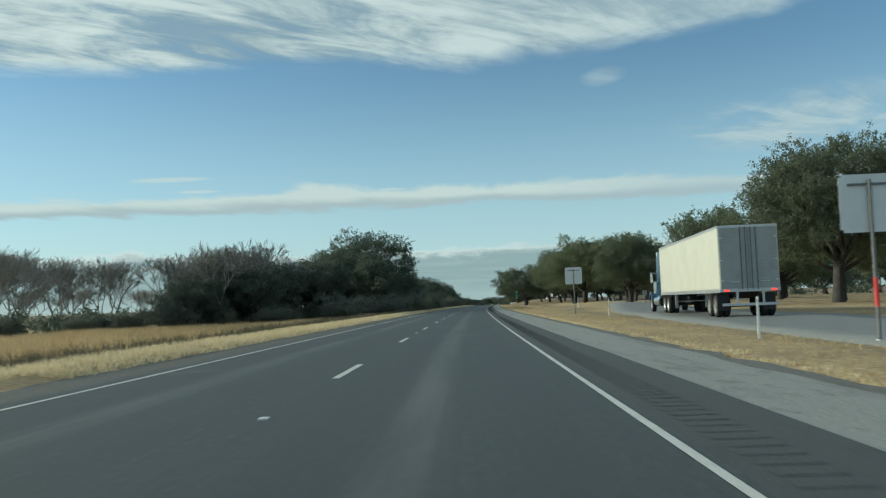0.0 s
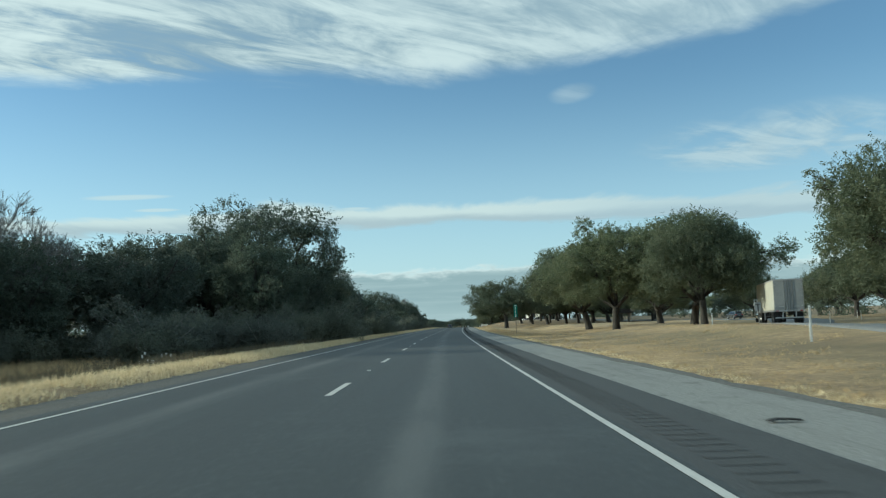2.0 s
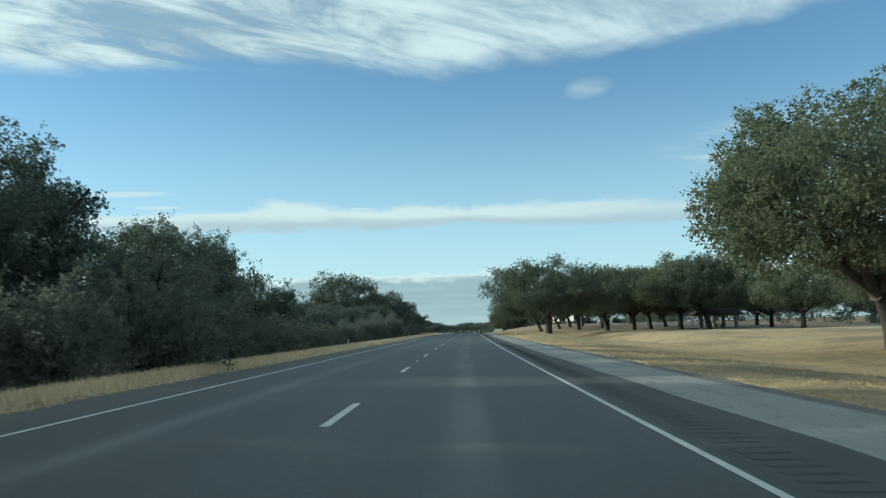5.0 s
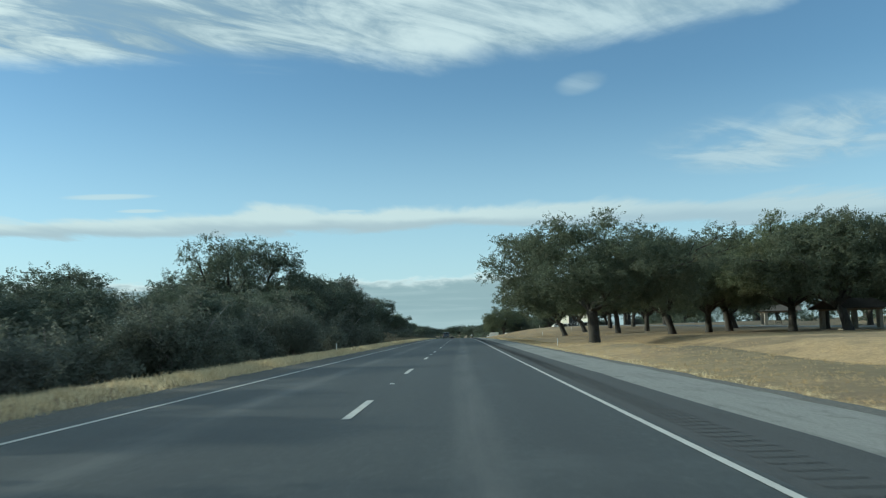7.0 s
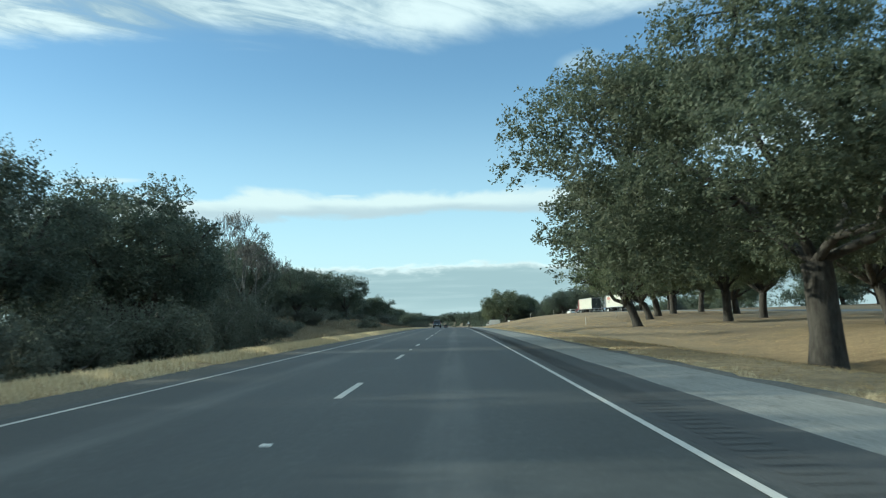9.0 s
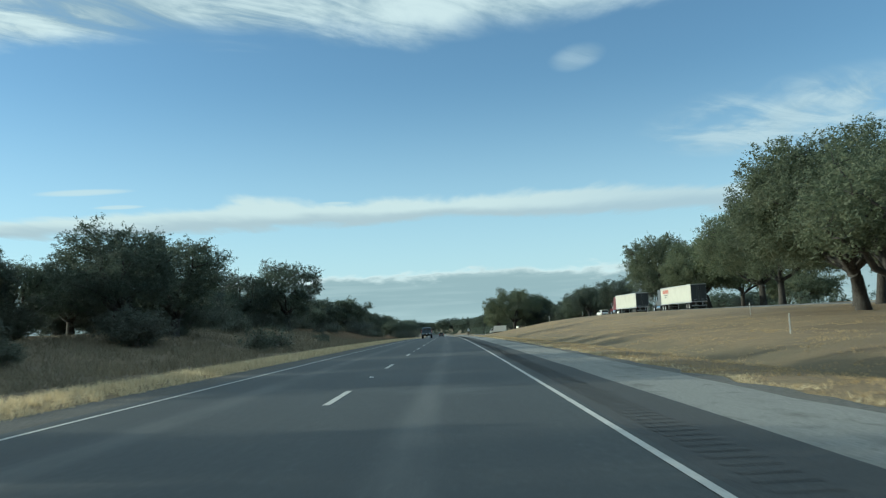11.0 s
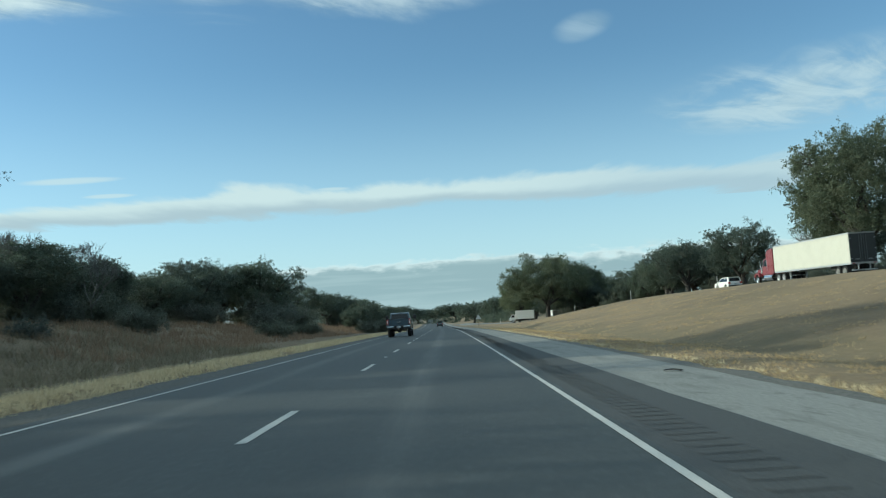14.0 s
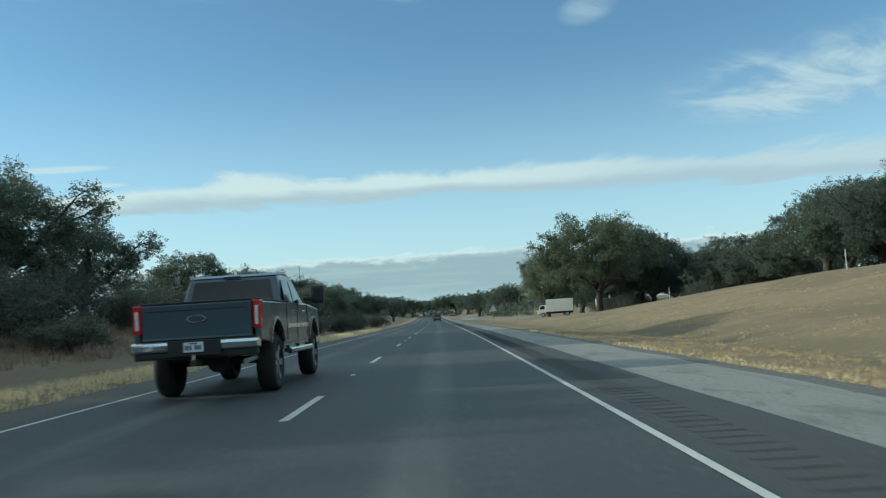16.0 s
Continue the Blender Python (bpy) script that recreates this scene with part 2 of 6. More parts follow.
M = {
    "asphalt": asphalt(),
    "sealed": shoulder_mat("sealed_shoulder", (0.030, 0.034, 0.038), (0.078, 0.083, 0.088), 34, (0.035, 0.036, 0.038), 0.5),
    "chip": shoulder_mat("pale_chip_seal", (0.150, 0.153, 0.146), (0.325, 0.326, 0.310), 22, (0.095, 0.096, 0.090), 0.75),
    "gravel": shoulder_mat("verge_gravel", (0.050, 0.050, 0.047), (0.185, 0.178, 0.162), 13, (0.13, 0.110, 0.078), 0.5),
    "dark_gravel": shoulder_mat("edge_gravel", (0.030, 0.031, 0.031), (0.120, 0.118, 0.110), 13, (0.10, 0.088, 0.064), 0.5),
    "groove": shoulder_mat("milled_groove", (0.032, 0.035, 0.038), (0.082, 0.087, 0.091), 34, (0.04, 0.04, 0.042), 0.4),
    "ramp": shoulder_mat("ramp_concrete", (0.120, 0.124, 0.126), (0.240, 0.245, 0.245), 20, (0.10, 0.10, 0.10), 0.5),
    "paint": plain("road_paint", (0.52, 0.52, 0.50), 0.75, 0, 0, 0.6, 2.2),
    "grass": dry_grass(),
    "straw": blade("straw_blades", (0.40, 0.295, 0.158), (0.64, 0.49, 0.275), (0.40, 0.30, 0.165)),
    "pale_straw": blade("pale_straw_blades", (0.58, 0.47, 0.28), (0.84, 0.73, 0.49), (0.62, 0.51, 0.31)),
    "weed": blade("dark_weeds", (0.085, 0.075, 0.050), (0.17, 0.145, 0.095), (0.10, 0.095, 0.06)),
    "russet": blade("russet_blades", (0.20, 0.135, 0.090), (0.34, 0.25, 0.17), (0.25, 0.19, 0.13)),
    "dun": blade("dun_blades", (0.16, 0.14, 0.095), (0.30, 0.265, 0.185), (0.17, 0.155, 0.11)),
    "oak_leaf": leafy("live_oak_leaves", (0.090, 0.118, 0.074), (0.188, 0.216, 0.138), (0.185, 0.194, 0.122), 0.5),
    "dark_leaf": leafy("thicket_leaves", (0.062, 0.087, 0.068), (0.130, 0.160, 0.126), (0.128, 0.140, 0.112)),
    "brush_leaf": leafy("brush_leaves", (0.096, 0.116, 0.094), (0.152, 0.170, 0.140), (0.155, 0.155, 0.126)),
    "bark": bark("oak_bark", (0.026, 0.024, 0.022), (0.075, 0.069, 0.062)),
    "twig": bark("bare_twigs", (0.15, 0.142, 0.13), (0.34, 0.325, 0.30)),
    "grey_twig": bark("dark_bare_twigs", (0.085, 0.084, 0.080), (0.20, 0.195, 0.185)),
    "galv": plain("galvanised_steel", (0.55, 0.56, 0.57), 0.42, 0.85, 0, 0.35, 4),
    "dull": plain("dull_steel", (0.15, 0.155, 0.16), 0.65, 0.2, 0, 0.4, 4),
    "sign_back": plain("sign_back_aluminium", (0.62, 0.64, 0.65), 0.5, 0.25, 0, 0.25, 3),
    "sign_green": plain("sign_green", (0.0, 0.20, 0.13), 0.45, 0, 0.2, 0.12, 3),
    "white": plain("white_paint", (0.80, 0.80, 0.77), 0.45, 0, 0.15, 0.14, 0.9),
    "trailer_white": plain("trailer_white", (0.56, 0.55, 0.48), 0.42, 0, 0.1, 0.22, 0.7),
    "trailer_door": plain("trailer_door_grey", (0.31, 0.325, 0.33), 0.5, 0, 0, 0.6, 1.2),
    # dark rear paint, taken near black to hold the shade of the unlit side
    "trailer_shaded": plain("trailer_door_shaded", (0.045, 0.050, 0.054), 0.6, 0, 0, 0.3, 1.2),
    "slate": plain("tractor_slate", (0.115, 0.120, 0.128), 0.35, 0.2, 0.4, 0.2, 1.5),
    "blue": plain("tractor_blue", (0.012, 0.050, 0.115), 0.28, 0.1, 0.6, 0.18, 1.5),
    "maroon": plain("tractor_maroon", (0.20, 0.03, 0.035), 0.3, 0.1, 0.5, 0.2, 1.5),
    "silver": plain("tractor_silver", (0.50, 0.52, 0.54), 0.32, 0.2, 0.4, 0.2, 1.5),
    "pickup": plain("pickup_slate_blue", (0.055, 0.080, 0.105), 0.34, 0.3, 0.6, 0.02, 1.0),
    "pickup_low": plain("pickup_brown_grey", (0.11, 0.10, 0.09), 0.25, 0.4, 0.8, 0.15, 1.5),
    "suv": plain("suv_grey", (0.09, 0.10, 0.11), 0.22, 0.4, 0.8, 0.12, 1.5),
    "chrome": plain("chrome", (0.80, 0.81, 0.82), 0.10, 1.0, 0, 0.1, 5),
    "alloy": plain("wheel_alloy", (0.42, 0.43, 0.44), 0.34, 0.85, 0, 0.45, 6),
    "hub": plain("wheel_hub_grey", (0.20, 0.20, 0.195), 0.6, 0.3, 0, 0.5, 5),
    "tyre": plain("tyre_rubber", (0.020, 0.020, 0.021), 0.85, 0, 0, 0.4, 6),
    "black": plain("black_plastic", (0.016, 0.016, 0.018), 0.5, 0, 0, 0.3, 5),
    "tar": plain("tar", (0.022, 0.024, 0.026), 0.6, 0, 0, 0.3, 6),
    "frame": plain("chassis_black", (0.025, 0.025, 0.026), 0.65, 0, 0, 0.5, 3),
    "glass": plain("tinted_glass", (0.010, 0.013, 0.017), 0.05, 0, 0.0, 0.04, 3),
    "red_lens": plain("red_lens", (0.24, 0.010, 0.014), 0.15, 0, 0.8, 0.05, 5, (1.0, 0.03, 0.03), 0.04),
    "brake_lens": plain("brake_lens", (0.55, 0.012, 0.015), 0.15, 0, 0.8, 0.05, 5, (1.0, 0.04, 0.03), 1.5),
    "clear_lens": plain("clear_lens", (0.70, 0.71, 0.72), 0.12, 0.1, 0.8, 0.1, 5),
    "red_paint": plain("red_paint", (0.55, 0.03, 0.03), 0.5, 0, 0, 0.2, 4),
    "faded_red": plain("faded_red_paint", (0.50, 0.17, 0.13), 0.6, 0, 0, 0.3, 4),
    "ink": plain("dark_ink", (0.05, 0.06, 0.08), 0.6, 0, 0, 0.1, 8),
    "plate": plain("plate_white", (0.70, 0.74, 0.78), 0.4, 0, 0.2, 0.1, 6),
    "wood": plain("weathered_timber", (0.22, 0.17, 0.12), 0.8, 0, 0, 0.5, 3),
    "stone": plain("pale_limestone", (0.34, 0.31, 0.26), 0.9, 0, 0, 0.5, 3),
    "roof": plain("shingle_brown", (0.09, 0.075, 0.065), 0.85, 0, 0, 0.5, 2),
}


# ---- mesh helpers ----
def mesh_of(name, verts, faces, mat, uvs=None, shade=False):
    me = bpy.data.meshes.new(name)
    me.from_pydata([tuple(v) for v in verts], [], faces)
    if mat:
        me.materials.append(mat)
    if uvs is not None:
        layer = me.uv_layers.new(name="UVMap")
        idx = np.empty(len(me.loops), dtype=np.int32)
        me.loops.foreach_get("vertex_index", idx)
        layer.data.foreach_set("uv", np.asarray(uvs, dtype=np.float32)[idx].ravel())
    if shade:
        me.polygons.foreach_set("use_smooth", [True] * len(me.polygons))
    me.update()
    return me


def part(name, bm, mat, parent, label="", smooth_=False):
    """Links a bmesh (or a ready mesh) as one mesh object under a thing or a part."""
    if isinstance(bm, bmesh.types.BMesh):
        me = bpy.data.meshes.new(name)
        bmesh.ops.recalc_face_normals(bm, faces=bm.faces)
        bm.to_mesh(me)
        bm.free()
        me.materials.append(mat)
        if smooth_:
            me.polygons.foreach_set("use_smooth", [True] * len(me.polygons))
    else:
        me = bm
    ob = new(name, me)
    ob.parent = parent
    if label:
        tagged(ob, label)
    return ob


def thing(name, label, category, group="", kind=""):
    return tagged(new(name), label, category, group, kind)


def box(x0, x1, y0, y1, z0, z1, bevel=0.02, bm=None):
    bm = bm or bmesh.new()
    r = bmesh.ops.create_cube(bm, size=1)
    for v in r["verts"]:
        v.co = Vector(((x0 + x1) / 2 + v.co.x * (x1 - x0), (y0 + y1) / 2 + v.co.y * (y1 - y0), (z0 + z1) / 2 + v.co.z * (z1 - z0)))
    if bevel:
        es = list({e for v in r["verts"] for e in v.link_edges})
        bmesh.ops.bevel(bm, geom=es, offset=min(bevel, 0.45 * min(x1 - x0, y1 - y0, z1 - z0)), segments=2, affect="EDGES", profile=0.6)
    return bm


def rod(a, b, r, n=10, bm=None, r2=None):
    bm = bm or bmesh.new()
    a, b = Vector(a), Vector(b)
    d = b - a
    m = Matrix.Translation((a + b) / 2) @ d.to_track_quat("Z", "Y").to_matrix().to_4x4()
    bmesh.ops.create_cone(bm, cap_ends=True, segments=n, radius1=r, radius2=r if r2 is None else r2, depth=d.length, matrix=m)
    return bm


def slab(outline, x0, x1, bevel=0.02, taper=None):
    """An outline of (y, z) points pushed from x0 to x1; taper(y, z, x) may move the points sideways."""
    bm = bmesh.new()
    sides = [[bm.verts.new((x if taper is None else taper(y, z, x), y, z)) for y, z in outline] for x in (x0, x1)]
    bm.faces.new(sides[0])
    bm.faces.new(list(reversed(sides[1])))
    n = len(outline)
    for i in range(n):
        bm.faces.new([sides[0][i], sides[1][i], sides[1][(i + 1) % n], sides[0][(i + 1) % n]])
    bmesh.ops.recalc_face_normals(bm, faces=bm.faces)
    if bevel:
        es = [e for e in bm.edges if len(e.link_faces) == 2 and e.calc_face_angle(0) > 0.5]
        bmesh.ops.bevel(bm, geom=es, offset=bevel, segments=2, affect="EDGES", profile=0.6)
    return bm


def arch(cy, cz, r, n=10, a0=180, a1=0):
    return [(cy + r * math.cos(radians(a0 + (a1 - a0) * i / n)), cz + r * math.sin(radians(a0 + (a1 - a0) * i / n))) for i in range(n + 1)]


def ribbon(name, u0, u1, s0, s1, h, mat, step=5.0, wave=None, across=1, parent=None, label="", kind="structure", category=""):
    """A strip that follows the road between u0 and u1."""
    verts, uvs, faces = [], [], []
    n = max(1, int(round((s1 - s0) / step)))
    for i in range(n + 1):
        s = s0 + (s1 - s0) * i / n
        for j in range(across + 1):
            u = u0 + (u1 - u0) * j / across
            if wave:
                u += wave(s, j / across)
            verts.append(at(u, s, h if not callable(h) else h(u, s)))
            uvs.append((u, s))
    k = across + 1
    for i in range(n):
        for j in range(across):
            faces.append((i * k + j, i * k + j + 1, (i + 1) * k + j + 1, (i + 1) * k + j))
    ob = new(name, mesh_of(name, verts, faces, mat, uvs))
    if parent:
        ob.parent = parent
        return ob
    return tagged(ob, label, category, "", kind)


# ---- ground ----
def rough_noise(u, s, size, seed=0.0):
    return noise.noise(Vector((u / size + seed, s / size, seed * 1.7)))


def ground(u, s):
    """Height of the ground above the road's level at s."""
    if u > -8.6 and u < 3.0:
        return -0.10
    if u >= 3.0:
        z = -0.10 + 0.06 * smooth(u, 3.0, 3.9)
        z += 2.85 * smooth(s, 305, 500) * (1 - smooth(s, 530, 625)) * smooth(u, 5.0, 29.0)
        z -= (0.75 - 0.35 * smooth(s, 226, 244)) * math.exp(-((u - 15) / 7) ** 2) * smooth(s, 118, 160) * (1 - smooth(s, 300, 345))
        z -= (0.32 + 0.08 * rough_noise(u, s, 9.0, 4.0)) * math.exp(-((u - 7.3) / 1.7) ** 2) * smooth(s, 318, 350)
        z += 0.35 * math.exp(-((u - 11) / 4.5) ** 2 - ((s - 238) / 26) ** 2) * 1.6
        late = smooth(s, 258, 284)
        z += 0.22 * math.exp(-((u - 6.6) / 1.6) ** 2) * smooth(s, 226, 244) * (1 - late)
        z -= (1.45 - 0.45 * late) * smooth(u, 7.2 - 2.0 * late, 10.0 + 2.0 * late) * (1 - smooth(u, 13.5, 24)) * smooth(s, 226, 244) * (1 - smooth(s, 312, 340))
        z += 0.45 * math.exp(-((u - 17) / 5) ** 2 - ((s - 108) / 20) ** 2)
        z += 0.42 * math.exp(-((u - 11.5) / 4.0) ** 2) * smooth(s, 66, 84) * (1 - smooth(s, 112, 132))
        z += (0.10 * rough_noise(u, s, 7.0) + 0.05 * rough_noise(u, s, 2.3, 3.0)) * smooth(u, 4.5, 9)
        z += 1.5 * smooth(u, 60, 260) * (0.5 + rough_noise(u, s, 120.0, 5.0))
        return z
    v = -u
    z = -0.10 + 0.20 * smooth(v, 8.6, 9.6)
    z -= 0.75 * smooth(v, 11.0, 14.0) * (1 - smooth(s, 300, 360))
    z += 2.3 * smooth(v, 12.5, 28.0) * smooth(s, 335, 410)
    z += (0.12 * rough_noise(u, s, 6.0, 1.0) + 0.06 * rough_noise(u, s, 2.0, 2.0)) * smooth(v, 9, 13)
    z += 1.5 * smooth(v, 60, 260) * (0.5 + rough_noise(u, s, 120.0, 7.0))
    return z


def spaced(stops):
    out = []
    for a, b, d in stops:
        k = max(1, int(round((b - a) / d)))
        out += [a + (b - a) * i / k for i in range(k)]
    return out + [stops[-1][1]]


def ground_sheet():
    us = spaced([(-2600, -600, 400), (-600, -120, 80), (-120, -48, 12), (-48, -14, 2.0), (-14, -8.6, 0.6), (-8.6, 3.0, 6.0), (3.0, 8, 0.6), (8, 40, 1.6), (40, 76, 6), (76, 240, 20), (240, 600, 90), (600, 2600, 400)])
    ss = spaced([(-390, -60, 30), (-60, 0, 6), (0, 620, 2.5), (620, 800, 8), (800, 1300, 40), (1300, 4900, 300)])
    verts, faces, uvs = [], [], []
    for s in ss:
        for u in us:
            far = smooth(abs(u), 300, 1500)
            verts.append(at(u, s, ground(u, s) - 4 * far))
            uvs.append((u, s))
    k = len(us)
    for i in range(len(ss) - 1):
        for j in range(k - 1):
            faces.append((i * k + j, i * k + j + 1, (i + 1) * k + j + 1, (i + 1) * k + j))
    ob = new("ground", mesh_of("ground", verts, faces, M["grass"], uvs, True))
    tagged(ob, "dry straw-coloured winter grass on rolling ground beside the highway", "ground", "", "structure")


ground_sheet()

# ---- road ----
road = ribbon("road", -7.72, 0.12, -200, 1300, 0.0, M["asphalt"], 5.0, None, 4,
              label="grey worn asphalt carriageway with two lanes and a dashed line", category="road")


def ragged(size, amount, seed, only=1.0):
    return lambda s, f: amount * noise.noise(Vector((s / size, seed, 0))) * (1 if f == only else 0)


ribbon("shoulder_sealed", 0.12, 1.28, -200, 1300, 0.0, M["sealed"], 2.5, ragged(4, 0.09, 3.0), 1,
       label="dark sealed shoulder with a milled rumble strip", category="shoulder")
ribbon("shoulder_pale", 1.28, 2.80, -200, 1300, -0.012, M["chip"], 1.5, ragged(3, 0.16, 6.0), 2,
       label="pale stained chip-seal outer shoulder", category="shoulder")
ribbon("verge_gravel", 2.62, 3.22, -200, 900, lambda u, s: -0.03 + 0.02 * noise.noise(Vector((u * 3, s * 3, 0))), M["gravel"], 0.8, ragged(1.6, 0.3, 9.0), 3,
       label="loose grey gravel along the outer shoulder", category="gravel")
ribbon("verge_gravel", -8.98, -7.70, -200, 900, lambda u, s: -0.012 + 0.012 * noise.noise(Vector((u * 4, s * 4, 0))), M["dark_gravel"], 0.9, ragged(2.0, 0.25, 12.0, 0.0), 4,
       label="narrow gravel edge beside the left lane", category="gravel")

edge_r = ribbon("edge_line_right", -0.040, 0.042, -200, 1300, 0.005, M["paint"], 3.0, lambda s, f: 0.006 * noise.noise(Vector((s * 0.9, f * 5, 1))), 1,
                label="continuous white painted edge line beside the shoulder", category="road marking")
edge_l = ribbon("edge_line_left", -7.365, -7.272, -200, 1300, 0.005, M["paint"], 3.0, lambda s, f: 0.006 * noise.noise(Vector((s * 0.9, f * 5, 7))), 1,
                label="continuous white painted edge line beside the median", category="road marking")

DASH0 = 1.0     # where the first dash begins


def lane_dash(s):
    verts, faces, uvs = [], [], []
    n = 6
    for i in range(n + 1):
        q = s + 3.05 * i / n
        for k, u in enumerate((-3.72, -3.60)):
            e = 0.008 * noise.noise(Vector((q * 2, k * 9, 2)))
            verts.append(at(u + e, q, 0.006))
            uvs.append((u, q))
    for i in range(n):
        faces.append((2 * i, 2 * i + 1, 2 * i + 3, 2 * i + 2))
    return new("lane_dash", mesh_of("lane_dash", verts, faces, M["paint"], uvs))


def road_stud(s):
    p = stand(-3.66, s, 0.0)
    ob = thing("road_stud", "small pale raised reflective lane marker on asphalt", "road stud", "lane markers")
    bm = slab([(-0.05, 0.0), (-0.03, 0.018), (0.03, 0.018), (0.05, 0.0)], -0.05, 0.05, 0.003)
    part("stud_body", bm, M["white"], ob)
    part("reflector", box(-0.04, 0.04, -0.046, -0.036, 0.004, 0.014, 0.001), M["clear_lens"], ob, "clear reflector")
    ob.matrix_basis = p


for k in range(-4, 62):
    d = lane_dash(DASH0 + 12.19 * k)
    tagged(d, "white painted lane dash, worn at its ends", "road marking", "lane dashes")
for k in range(0, 24):
    road_stud(DASH0 + 24.38 * k + 7.6)


# milled grooves of the rumble strip: shallow dark troughs across the shoulder
def rumble():
    verts, faces = [], []
    s = -4.0
    while s < 600:
        b = len(verts)
        for q, h in ((0.0, 0.005), (0.045, 0.0035), (0.105, 0.0035), (0.15, 0.005)):
            for u in (0.30, 0.74):
                verts.append(at(u, s + q, h))
        faces += [(b, b + 1, b + 3, b + 2), (b + 2, b + 3, b + 5, b + 4), (b + 4, b + 5, b + 7, b + 6)]
        s += 0.34
    ob = new("rumble_strip", mesh_of("rumble_strip", verts, faces, M["groove"], [(v[0], v[1]) for v in verts]))
    tagged(ob, "milled rumble grooves in the dark sealed shoulder", "rumble strip", "", "stuff")


rumble()

# ---- rest area ramp: leaves the highway, loops behind the oaks and comes back ----
RAMP = [(4.6, -60), (7.4, -20), (9.6, 10), (11.3, 40), (13.6, 70), (19.0, 102), (29.0, 135), (41.0, 163), (53.0, 200), (60.0, 245), (62.0, 300), (58.0, 350), (49.0, 405), (42.0, 445), (38.6, 480), (36.2, 515), (30.0, 565), (20.0, 630), (11.5, 710), (6.0, 780)]


def ramp_point(t):
    """t from 0 to the last index, smooth through the plan's corners."""
    i = min(len(RAMP) - 2, max(0, int(t)))
    f = t - i
    p = [RAMP[max(0, min(len(RAMP) - 1, i + k))] for k in (-1, 0, 1, 2)]
    return tuple(0.5 * (2 * p[1][c] + (p[2][c] - p[0][c]) * f + (2 * p[0][c] - 5 * p[1][c] + 4 * p[2][c] - p[3][c]) * f * f
                        + (3 * p[1][c] - p[0][c] - 3 * p[2][c] + p[3][c]) * f ** 3) for c in (0, 1))


def ramp_sheet():
    verts, uvs, faces = [], [], []
    n, k = 19 * 10, 7
    dist = 0.0
    last = None
    for i in range(n + 1):
        t = i / 10
        u, s = ramp_point(t)
        u2, s2 = ramp_point(min(t + 0.02, 18.999))
        u1, s1 = ramp_point(max(t - 0.02, 0))
        d = math.hypot(u2 - u1, s2 - s1) or 1
        nx, ny = (s2 - s1) / d, -(u2 - u1) / d
        if last:
            dist += math.hypot(u - last[0], s - last[1])
        last = (u, s)
        for j in range(k + 1):
            e = max(-3.5, min(3.5, -4.9 + 9.8 * j / k)) + (-0.12 if j == 0 else 0.12 if j == k else 0.0)
            a, b = u + nx * e, s + ny * e
            mid = ground(u, s)
            verts.append(at(a, b, max(ground(a, b), mid - 0.1) + (0.07 if 0 < j < k else -0.25)))
            uvs.append((e, dist))
    for i in range(n):
        for j in range(k):
            q = i * (k + 1) + j
            faces.append((q, q + 1, q + k + 2, q + k + 1))
    ob = new("ramp_road", mesh_of("ramp_road", verts, faces, M["ramp"], uvs, True))
    tagged(ob, "pale concrete rest-area ramp curving away behind the oaks", "ramp", "", "structure")


ramp_sheet()


